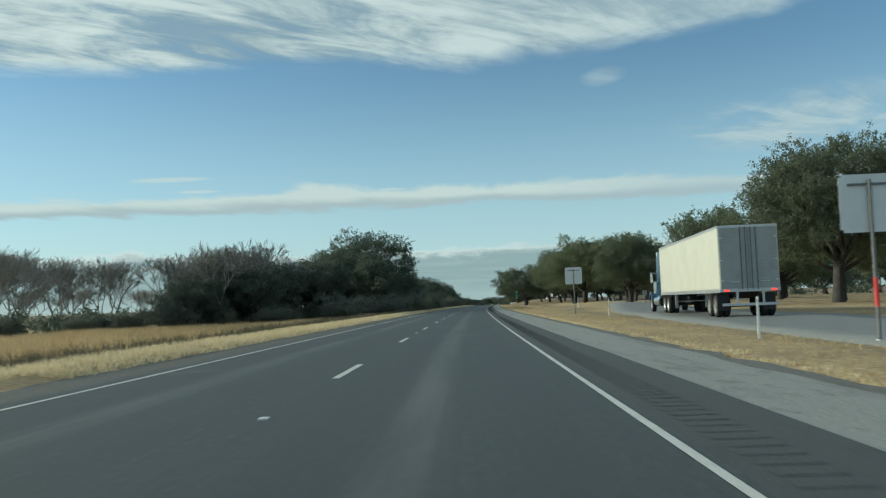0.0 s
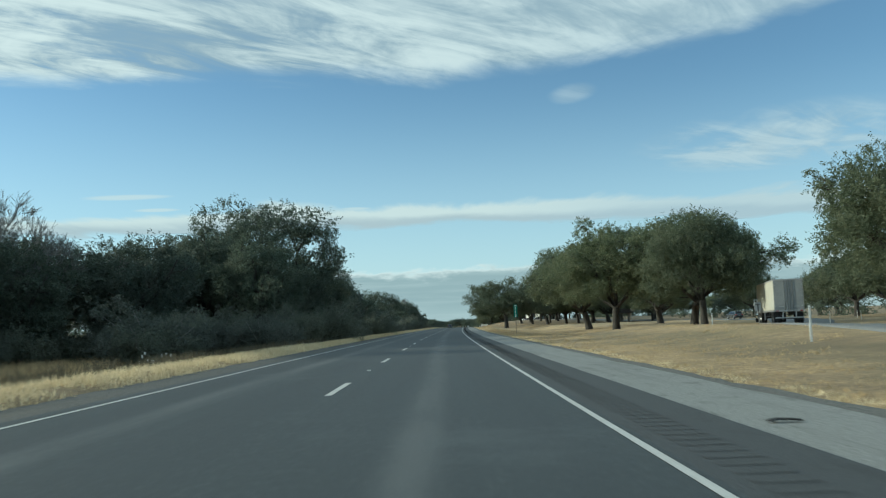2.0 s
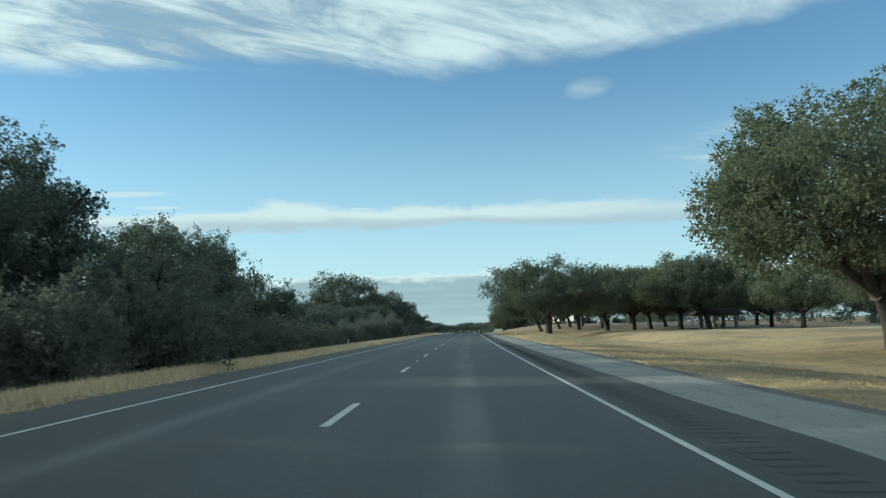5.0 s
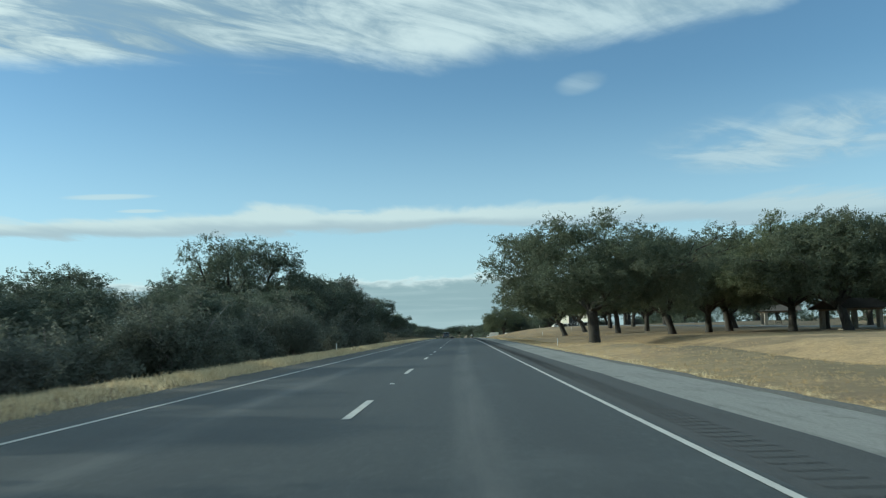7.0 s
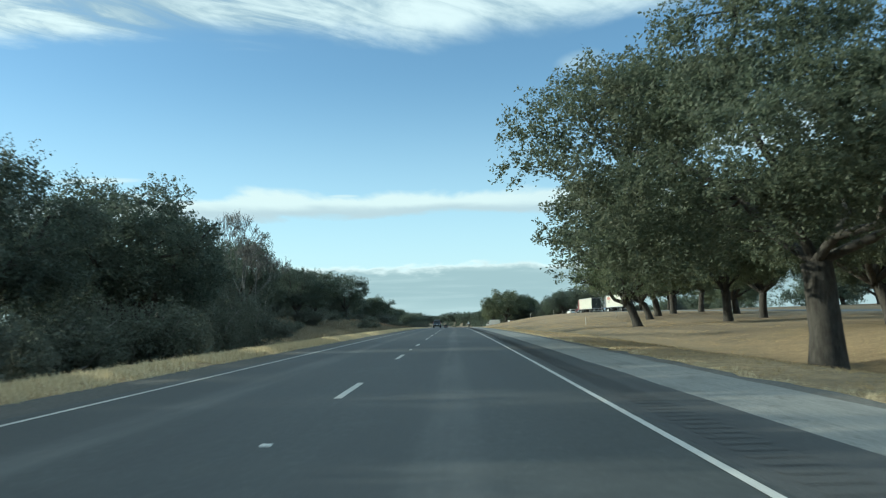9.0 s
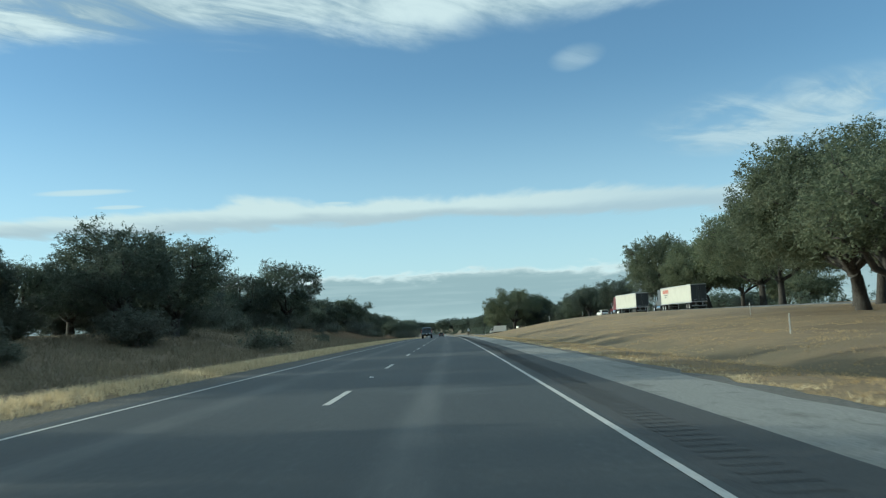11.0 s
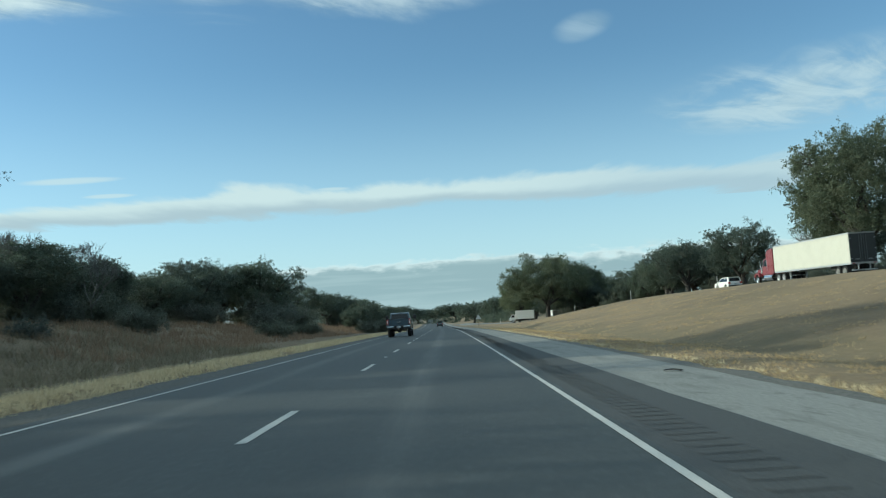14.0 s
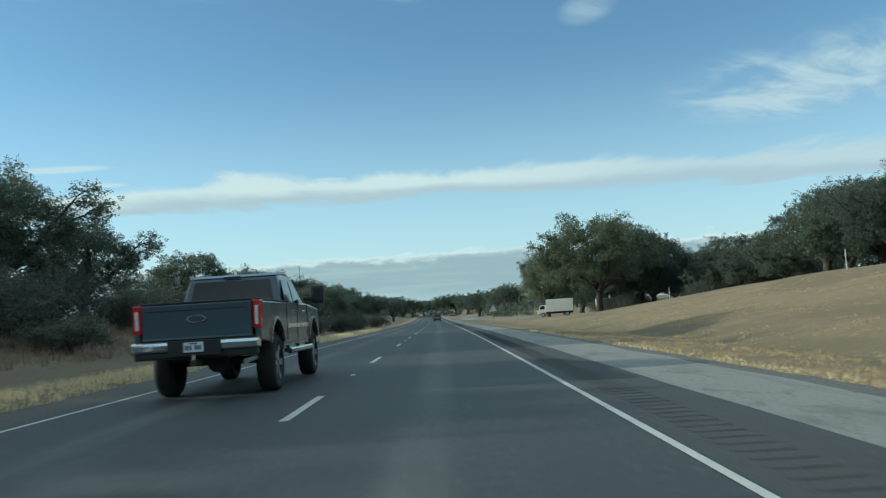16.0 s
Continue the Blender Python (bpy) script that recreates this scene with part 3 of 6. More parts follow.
# ---- cloud deck ----
def cloud_deck():
    m, n = material("cloud_deck")
    p = n.where()
    x, y, _ = n.split(p)
    # along: down the strands, which run away to the right; across: over them
    along = n.math("MULTIPLY", n.math("ADD", x, y), 0.707)
    across = n.math("MULTIPLY", n.math("SUBTRACT", y, x), 0.707)

    def combed(sx, sy):
        v = n.put("ShaderNodeCombineXYZ")
        n.link(n.math("MULTIPLY", along, sx), v.inputs[0])
        n.link(n.math("MULTIPLY", across, sy), v.inputs[1])
        return v.outputs[0]

    soft_n = n.noise(n.place(p, scale=(1, 1, 0.2)), 0.0026, 6, 0.60, 0.5)
    strand = n.noise(combed(0.42, 1.0), 0.0052, 7, 0.60, 1.3)
    thread = n.noise(combed(0.35, 1.0), 0.014, 5, 0.6, 1.0)
    band_n = n.noise(n.place(p, scale=(1, 0.3, 1)), 0.0034, 6, 0.55)
    big = n.noise(p, 0.0013, 3)
    # overhead sheet with a wavy far edge that comes nearer on both sides
    xr = n.math("MAXIMUM", n.math("ADD", x, 20.0), 0.0)
    xl = n.math("MAXIMUM", n.math("MULTIPLY", n.math("ADD", x, 560.0), -1.0), 0.0)
    edge = n.math("SUBTRACT", 1815.0, n.math("MULTIPLY", n.math("MULTIPLY", xr, xr), 0.00072))
    edge = n.math("SUBTRACT", edge, n.math("MULTIPLY", xl, 0.22))
    edge = n.math("ADD", edge, n.math("MULTIPLY", n.math("SUBTRACT", soft_n, 0.5), 340.0))
    sheet = n.step(n.math("SUBTRACT", edge, y), -20.0, 150.0)
    rim = n.step(n.math("SUBTRACT", edge, y), 420.0, 40.0)
    holes = n.step(n.math("ADD", n.math("MULTIPLY", strand, 0.75), n.math("MULTIPLY", thread, 0.25)), 0.32, 0.50)
    open_left = n.step(x, 250.0, -500.0, 0.12, 1.0)
    gaps = n.math("MULTIPLY", n.math("MULTIPLY", n.math("SUBTRACT", 1.0, holes), open_left), n.step(rim, 0.0, 1.0, 0.35, 0.8))
    sheet = n.math("MULTIPLY", sheet, n.math("SUBTRACT", 1.0, gaps))
    sheet = n.math("MULTIPLY", sheet, n.step(x, 200.0, 1100.0, 1.0, 0.62))
    # long far band
    mid = n.math("ADD", 4020.0, n.math("MULTIPLY", n.math("SUBTRACT", big, 0.5), 420.0))
    off = n.math("ABSOLUTE", n.math("SUBTRACT", y, mid))
    off = n.math("ADD", off, n.math("MULTIPLY", n.math("SUBTRACT", band_n, 0.5), 950.0))
    off = n.math("SUBTRACT", off, n.step(x, 100.0, 1300.0, 0.0, 120.0))
    band = n.step(off, 470.0, 190.0, 0.0, 0.92)
    # loose wisps out to the right
    wx_ = n.math("MULTIPLY", n.math("SUBTRACT", x, 1060.0), 0.0023)
    wy_ = n.math("MULTIPLY", n.math("SUBTRACT", y, 2560.0), 0.0019)
    near = n.step(n.math("ADD", n.math("MULTIPLY", wx_, wx_), n.math("MULTIPLY", wy_, wy_)), 1.1, 0.1)
    wisp = n.math("MULTIPLY", near, n.step(n.math("ADD", n.math("MULTIPLY", strand, 0.5), n.math("MULTIPLY", band_n, 0.5)), 0.38, 0.60, 0.0, 0.9))
    pu = n.math("MULTIPLY", n.math("SUBTRACT", x, 335.0), 0.016)
    pv = n.math("MULTIPLY", n.math("SUBTRACT", y, 1950.0), 0.0092)
    puff = n.step(n.math("ADD", n.math("ADD", n.math("MULTIPLY", pu, pu), n.math("MULTIPLY", pv, pv)), n.math("MULTIPLY", soft_n, 0.7)), 1.3, 0.3, 0.0, 0.4)
    lens = None
    for cx, cy, rx, ry in ((-1150.0, 3215.0, 190.0, 75.0), (-1140.0, 3550.0, 110.0, 60.0), (-330.0, 3700.0, 90.0, 60.0)):
        du = n.math("DIVIDE", n.math("SUBTRACT", x, cx), rx)
        dv = n.math("DIVIDE", n.math("SUBTRACT", y, cy), ry)
        one = n.step(n.math("ADD", n.math("ADD", n.math("MULTIPLY", du, du), n.math("MULTIPLY", dv, dv)), soft_n), 1.5, 0.6, 0.0, 0.6)
        lens = one if lens is None else n.math("MAXIMUM", lens, one)
    wisp = n.math("MAXIMUM", wisp, lens)
    alpha = n.math("MAXIMUM", n.math("MAXIMUM", sheet, band), n.math("MAXIMUM", wisp, puff))
    shade = n.math("ADD", n.math("ADD", n.math("MULTIPLY", strand, 0.55), n.math("MULTIPLY", thread, 0.2)), n.math("MULTIPLY", soft_n, 0.25))
    col = n.mix(n.step(shade, 0.40, 0.60), (0.30, 0.355, 0.39), (0.60, 0.61, 0.585))
    warm = n.step(x, 500.0, -900.0)
    col = n.mix(n.math("MULTIPLY", warm, n.step(shade, 0.42, 0.62, 0.0, 0.55)), col, (0.72, 0.72, 0.66))
    col = n.mix(n.step(x, -100.0, 900.0, 0.0, 0.6), col, (0.42, 0.475, 0.505))
    low = n.math("ADD", n.math("SUBTRACT", y, mid), n.math("MULTIPLY", n.math("SUBTRACT", band_n, 0.5), 500.0))
    band_col = n.mix(n.step(low, -170.0, 200.0), (0.62, 0.625, 0.575), (0.43, 0.455, 0.455))
    band_col = n.mix(n.step(x, 100.0, 1300.0, 0.0, 0.55), band_col, (0.40, 0.455, 0.485))
    col = n.mix(n.step(y, 2900.0, 3200.0), col, band_col)
    glow = n.put("ShaderNodeEmission")
    n.link(col, glow.inputs[0])
    clear = n.put("ShaderNodeBsdfTransparent")
    mixer = n.put("ShaderNodeMixShader")
    n.link(alpha, mixer.inputs[0])
    n.t.links.new(clear.outputs[0], mixer.inputs[1])
    n.t.links.new(glow.outputs[0], mixer.inputs[2])
    n.t.links.new(mixer.outputs[0], n.put("ShaderNodeOutputMaterial").inputs[0])
    verts, faces = [], []
    # sheet extended unseen overhead and behind; its added glow brightens shaded ground
    ys = [-1140 + 360 * i for i in range(17)]
    for y_ in ys:
        for i in range(11):
            x_ = (i / 5 - 1) * max(1400.0, 360 + 0.56 * y_)
            verts.append((x_, y_, 520 + 10 * noise.noise(Vector((x_ / 900, y_ / 900, 0)))))
    for i in range(16):
        for j in range(10):
            faces.append((i * 11 + j, i * 11 + j + 1, i * 11 + j + 12, i * 11 + j + 11))
    ob = new("backdrop_clouds", mesh_of("backdrop_clouds", verts, faces, m))
    tagged(ob, "torn white cloud sheet and a long thin cloud band in a blue sky", "clouds", "", "structure")


cloud_deck()


# ---- trees ----
def tube(path, radii, sides, verts, faces, grip=None):
    """A tapered tube along a path, added to verts and faces; grip is a vertex of the tube that it grows from."""
    b = len(verts)
    if grip is not None:
        faces.append((grip, b, b + 1))
    n = len(path)
    for i, (p, r) in enumerate(zip(path, radii)):
        d = (path[min(i + 1, n - 1)] - path[max(i - 1, 0)]).normalized()
        a = d.orthogonal().normalized()
        c = d.cross(a)
        for k in range(sides):
            t = 2 * math.pi * k / sides
            verts.append(p + (a * math.cos(t) + c * math.sin(t)) * r)
    for i in range(n - 1):
        for k in range(sides):
            q, w_ = b + i * sides + k, b + i * sides + (k + 1) % sides
            faces.append((q, w_, w_ + sides, q + sides))
    faces.append(tuple(b + (n - 1) * sides + k for k in range(sides)))
    return b + (n - 1) * sides


def bent(rng, a, b, n, wob):
    pts = [a]
    for i in range(1, n):
        f = i / n
        k = math.sin(math.pi * f) * wob * (b - a).length
        pts.append(a.lerp(b, f) + Vector((rng.uniform(-1, 1), rng.uniform(-1, 1), rng.uniform(-0.6, 0.9))) * k)
    return pts + [b]


def leaves_mesh(name, centres, radii, count, size, mat, rng, flat=0.75, spray=18):
    """Many small leaves, four corners each, in sprays along short twigs that fill loose clumps."""
    c = np.array(centres)
    r = np.array(radii)
    gen = np.random.RandomState(rng.randint(0, 10 ** 6))
    vol = r ** 2
    twigs = max(1, count // spray)
    pick = gen.choice(len(c), size=twigs, p=vol / vol.sum())
    d = gen.normal(size=(twigs, 3))
    d /= np.linalg.norm(d, axis=1)[:, None]
    rad = r[pick] * np.clip(gen.normal(0.66, 0.27, twigs), 0.05, 1.08)
    root_ = c[pick] + d * rad[:, None] * np.array([1, 1, flat])
    way_ = d * 0.8 + gen.normal(size=(twigs, 3)) * 0.5
    of = gen.randint(0, twigs, count)
    reach = gen.uniform(-0.35, 1.0, count)[:, None] * (size * 4.2)
    pos = root_[of] + way_[of] * reach + gen.normal(size=(count, 3)) * (size * 1.15)
    d = d[of]
    a = gen.normal(size=(count, 3)) + d * 0.3
    a /= np.linalg.norm(a, axis=1)[:, None]
    b = np.cross(a, gen.normal(size=(count, 3)))
    b /= np.linalg.norm(b, axis=1)[:, None]
    ln = size * gen.uniform(0.6, 1.35, count)[:, None]
    wd = ln * gen.uniform(0.35, 0.6, count)[:, None]
    quad = np.stack([pos - a * ln, pos + b * wd - a * ln * 0.1, pos + a * ln, pos - b * wd + a * ln * 0.1], 1).reshape(-1, 3)
    me = bpy.data.meshes.new(name)
    me.vertices.add(count * 4)
    me.vertices.foreach_set("co", quad.astype(np.float32).ravel())
    me.loops.add(count * 4)
    me.loops.foreach_set("vertex_index", np.arange(count * 4, dtype=np.int32))
    me.polygons.add(count)
    me.polygons.foreach_set("loop_start", np.arange(0, count * 4, 4, dtype=np.int32))
    me.polygons.foreach_set("loop_total", np.full(count, 4, dtype=np.int32))
    me.materials.append(mat)
    me.update()
    me.validate()
    return me


def oak(seed, height, radius, bole, lean, leaf_mat, count, label, name="live_oak", low=0.22, size=0.085, spread=1.0, girth=0.036, limb=0.5):
    """A broad evergreen oak: short bent bole, wide limbs, and a crown of many leaf clumps. Height, crown radius and bole in metres."""
    rng = random.Random(seed)
    root = thing(name, label, "tree", "roadside trees")
    wv, wf = [], []
    fork = Vector((lean * bole, rng.uniform(-0.3, 0.3) * bole * 0.2, bole))
    r0 = girth * height + 0.06
    base = [Vector((0, 0, -0.5)), Vector((0, 0, 0.05)), Vector((lean * bole * 0.2, 0, bole * 0.35)), fork.lerp(Vector((0, 0, bole * 0.7)), 0.4), fork]
    tube(base, [r0 * 1.5, r0 * 1.22, r0 * 0.98, r0 * 0.92, r0 * 0.95], 12, wv, wf)
    centres, radii = [], []
    limbs = rng.randint(6, 8)
    cz = height * (low + 1) / 2
    for i in range(limbs):
        ang = 2 * math.pi * (i + rng.uniform(-0.3, 0.3)) / limbs
        out = radius * rng.uniform(0.55, 0.85) * (0.35 if i % 4 == 3 else 1)
        up = height * (rng.uniform(0.78, 0.9) if i % 4 == 3 else rng.uniform(0.45, 0.75))
        end = fork + Vector((math.cos(ang) * out, math.sin(ang) * out, up - bole))
        path = bent(rng, fork, end, 5, 0.09)
        lv, lf = [], []
        tube(path, [r0 * limb * (1 - 0.8 * k / 5) + 0.02 for k in range(6)], 6, lv, lf)
        for j in range(5):
            at_ = rng.randint(2, 5)
            a = path[at_]
            th, ph = ang + rng.uniform(-1.1, 1.1), rng.uniform(-0.25, 0.9)
            ln = radius * rng.uniform(0.18, 0.36)
            tip = a + Vector((math.cos(th) * math.cos(ph), math.sin(th) * math.cos(ph), math.sin(ph))) * ln
            end_ = tube(bent(rng, a, tip, 3, 0.12), [0.075, 0.055, 0.04, 0.02], 4, lv, lf, at_ * 6)
            centres.append(tip)
            radii.append(rng.uniform(0.07, 0.14) * height * 0.9)
            for _ in range(2):
                t2 = tip + Vector((rng.uniform(-1, 1), rng.uniform(-1, 1), rng.uniform(-0.5, 0.9))) * radius * 0.16
                tube([tip.lerp(a, 0.15), t2], [0.035, 0.012], 3, lv, lf, end_)
                centres.append(t2)
                radii.append(rng.uniform(0.045, 0.09) * height * 0.9)
        part("limb", mesh_of("limb", lv, lf, M["bark"], None, True), None, root)
    # clumps on the crown's shell, uneven in size and reach
    for _ in range(int(200 * spread)):
        th = rng.uniform(0, 2 * math.pi)
        ph = math.asin(rng.uniform(-0.72, 1.0))
        k = rng.uniform(0.62, 1.0) * (0.86 + 0.28 * noise.noise(Vector((math.cos(th) * 1.6 + seed, math.sin(th) * 1.6, ph * 1.5))))
        c = Vector((fork.x * 0.6 + math.cos(th) * math.cos(ph) * radius * k, math.sin(th) * math.cos(ph) * radius * k,
                    cz + math.sin(ph) * (height * (1 - low) / 2) * k))
        centres.append(c)
        radii.append(rng.uniform(0.042, 0.105) * height)
    part("trunk", mesh_of("trunk", wv, wf, M["bark"], None, True), None, root, "rough dark grey trunk")
    part("crown", leaves_mesh("crown", [tuple(c) for c in centres], radii, count, size, leaf_mat, rng), None, root, "small dull green leaves")
    return root


def bare_tree(seed, height, spreadr, label, stems=1, depth=5, name="bare_tree", skin="twig"):
    rng = random.Random(seed)
    root = thing(name, label, "tree", "roadside trees")
    wv, wf = [], []

    def grow(a, d, ln, r, lev, verts, faces, grip):
        b = a + d * ln
        mid = a.lerp(b, 0.5) + Vector((rng.uniform(-1, 1), rng.uniform(-1, 1), rng.uniform(-0.3, 0.6))) * ln * 0.08
        sides = 7 if lev < 2 else (4 if lev < 4 else 3)
        end = tube([a, mid, b], [r, r * 0.82, r * 0.62], sides, verts, faces, grip)
        if lev >= depth:
            return
        kids = rng.randint(3, 4) if lev < depth - 1 else 4
        for k in range(kids):
            ax = Vector((rng.uniform(-1, 1), rng.uniform(-1, 1), rng.uniform(-0.25, 0.45))).normalized()
            nd = (d * rng.uniform(0.75, 1.25) + ax * spreadr * rng.uniform(0.55, 1.1)).normalized()
            nd.z = nd.z * 0.9 + 0.12
            start = b if k < 2 else a.lerp(b, rng.uniform(0.45, 0.95))
            args = (start, nd.normalized(), ln * rng.uniform(0.58, 0.8), max(r * 0.58, 0.010), lev + 1)
            if lev == 1:
                bv, bf = [], []
                grow(*args, bv, bf, None)
                part("branch", mesh_of("branch", bv, bf, M[skin]), None, root)
            else:
                grow(*args, verts, faces, end)

    for k in range(stems):
        lean = Vector((rng.uniform(-0.3, 0.3), rng.uniform(-0.3, 0.3), 1)) if stems > 1 else Vector((0.05, 0.02, 1))
        grow(Vector((rng.uniform(-0.4, 0.4) * (stems - 1), rng.uniform(-0.4, 0.4) * (stems - 1), -0.3)), lean.normalized(), height * 0.25, 0.0095 * height, 0, wv, wf, 0 if k else None)
    part("trunk", mesh_of("trunk", wv, wf, M[skin], None, True), None, root, "grey bare trunk")
    return root


def shrub(seed, radius, height, mat, count, label, name="shrub"):
    rng = random.Random(seed)
    root = thing(name, label, "shrub", "roadside brush")
    wv, wf, centres, radii = [], [], [], []
    for _ in range(16):
        th, out = rng.uniform(0, 6.283), radius * rng.uniform(0.2, 0.95)
        tip = Vector((math.cos(th) * out, math.sin(th) * out, height * rng.uniform(0.4, 1.0) * (1 - 0.35 * (out / radius) ** 2)))
        tube(bent(rng, Vector((rng.uniform(-0.3, 0.3), rng.uniform(-0.3, 0.3), -0.2)), tip, 3, 0.1), [0.05, 0.035, 0.02, 0.008], 4, wv, wf, 0 if wv else None)
        for _ in range(4):
            c = tip * rng.uniform(0.45, 1.05) + Vector((rng.uniform(-1, 1), rng.uniform(-1, 1), rng.uniform(-0.5, 0.4))) * radius * 0.25
            c.z = max(0.25, c.z)
            centres.append(tuple(c))
            radii.append(rng.uniform(0.14, 0.3) * radius)
    part("stem", mesh_of("stem", wv, wf, M["twig"]), None, root, "thin grey stems")
    part("foliage", leaves_mesh("foliage", centres, radii, count, 0.055, mat, rng, 0.9, 14), None, root, "small olive leaves")
    return root


OAK = "live oak with a broad grey-green crown on mown dry grass"
THICK = "dark evergreen oak in a dense roadside thicket"
kinds = {
    "A": oak(11, 11.5, 8.2, 2.5, 0.05, M["oak_leaf"], 210000, OAK, low=0.11, size=0.068, spread=1.7, girth=0.028),
    "E": oak(15, 11.5, 8.6, 3.3, 0.0, M["oak_leaf"], 320000, "large live oak with a broad drooping crown close to the road", low=0.10, size=0.055, spread=2.1, girth=0.029, limb=0.36),
    "B": oak(12, 11.0, 7.6, 2.2, 0.35, M["oak_leaf"], 160000, OAK, low=0.11, size=0.074, spread=1.7, girth=0.028),
    "C": oak(13, 12.0, 7.2, 2.8, -0.15, M["oak_leaf"], 160000, OAK, low=0.11, size=0.074, spread=1.7, girth=0.028),
    "D": oak(14, 8.0, 5.0, 2.0, 0.45, M["oak_leaf"], 34000, "smaller leaning live oak on mown dry grass"),
    "T": oak(21, 10.0, 5.2, 2.0, 0.1, M["dark_leaf"], 76000, THICK, "thicket_oak", 0.12, 0.072, 0.9),
    "U": oak(22, 9.0, 4.8, 1.6, -0.2, M["dark_leaf"], 66000, THICK, "thicket_oak", 0.10, 0.072, 0.9),
    "V": oak(23, 12.5, 6.5, 2.6, 0.1, M["dark_leaf"], 115000, "tall evergreen oak rising above a roadside thicket", "thicket_oak", 0.2, 0.070, 0.85),
    "N": bare_tree(31, 11.0, 0.70, "leafless winter tree with many fine pale twigs", 3, 6),
    "O": bare_tree(32, 9.0, 0.76, "leafless winter tree with a rounded bare crown", 1, 6, skin="grey_twig"),
    "a": oak(11, 11.5, 8.2, 2.5, 0.05, M["oak_leaf"], 34000, OAK, low=0.15, size=0.16, spread=1.7, girth=0.028),
    "t": oak(21, 10.0, 5.2, 2.0, 0.1, M["dark_leaf"], 13000, THICK, "thicket_oak", 0.12, 0.16),
    "u": oak(22, 9.0, 4.8, 1.6, -0.2, M["dark_leaf"], 12000, THICK, "thicket_oak", 0.10, 0.16),
    "S": shrub(41, 2.0, 2.2, M["brush_leaf"], 15000, "olive-brown brush at the edge of a thicket"),
    "R": shrub(42, 3.2, 3.6, M["brush_leaf"], 24000, "dense grey-green brush under the trees"),
    "Q": shrub(43, 1.3, 1.1, M["brush_leaf"], 4500, "low scrubby bush in dry grass"),
}


def top_of(root):
    zs = []
    for o in root.children:
        if o.name.startswith(("crown", "foliage", "branch")):
            co = np.empty(len(o.data.vertices) * 3, dtype=np.float32)
            o.data.vertices.foreach_get("co", co)
            zs.append(co[2::3])
    return float(np.percentile(np.concatenate(zs), 99.3))


BASE = {k: top_of(o) for k, o in kinds.items()}
used = set()


def plant(kind, u, s, height, wide=1.0, turn=None, sink=0.05):
    """One tree or bush of that kind at (u, s), so high; wide stretches its spread."""
    rng = random.Random(int(u * 131 + s * 17))
    height = min(height, 2.3) if kind == "S" else height
    if (abs(u) > 47 or s > 640) and kind in "ABCTUV":
        kind = {"A": "a", "B": "a", "C": "a", "T": "t", "U": "u", "V": "t"}[kind]
    k = height / BASE[kind]
    m = stand(u, s, ground(u, s) - sink, rng.uniform(0, 360) if turn is None else turn, (k * wide, k * wide, k))
    if kind not in used:
        used.add(kind)
        kinds[kind].matrix_basis = m
        return kinds[kind]
    src = kinds[kind]
    ob = copy_thing(src, Matrix())
    ob.matrix_basis = m
    return ob


# oaks of the rest area, in the order of the drive
for row in (("C", 31, 76, 14.5, 1.0), ("A", 38, 92, 13.5, 1.05), ("B", 46, 70, 14.0, 1.0), ("C", 33, 122, 13.0, 0.95), ("A", 44, 128, 12.0, 1.0),
            ("B", 27, 159, 12.5, 1.0), ("C", 25.6, 150, 12.0, 0.9), ("A", 19.3, 166.5, 13.4, 1.0, 40), ("B", 20.0, 193, 13.0, 1.1, 200), ("D", 34, 205, 10.0, 1.2),
            ("A", 52, 150, 12.0, 1.1), ("B", 66, 190, 11.0, 1.2), ("C", 72, 215, 12.0, 1.1), ("A", 78, 160, 12.0, 1.2), ("B", 40, 232, 10.0, 1.1),
            ("C", 70, 120, 13.0, 1.2), ("B", 62, 95, 13.0, 1.2), ("A", 85, 250, 11.0, 1.2), ("C", 80, 290, 11.0, 1.2)):
    plant(*row)
for row in (("E", 12.5, 302, 14.3, 1.22, 25), ("B", 26.6, 324, 12.8, 1.05, 150), ("D", 14.9, 346.6, 8.8, 1.05, 175), ("C", 24, 349, 12.0, 1.0), ("A", 31, 359, 12.0, 1.0),
            ("B", 33, 329, 12.5, 1.05), ("C", 37.5, 334, 13.0, 1.1), ("A", 39.3, 315, 13.8, 1.05, 70), ("B", 43, 308, 13.5, 1.1), ("D", 22, 372, 8.5, 1.1),
            ("C", 50, 330, 11.5, 1.1), ("A", 58, 318, 11.0, 1.1), ("B", 47, 360, 10.5, 1.1), ("A", 54, 292, 11.0, 1.1), ("D", 37, 385, 8.5, 1.2), ("C", 66, 350, 11.0, 1.2)):
    plant(*row)
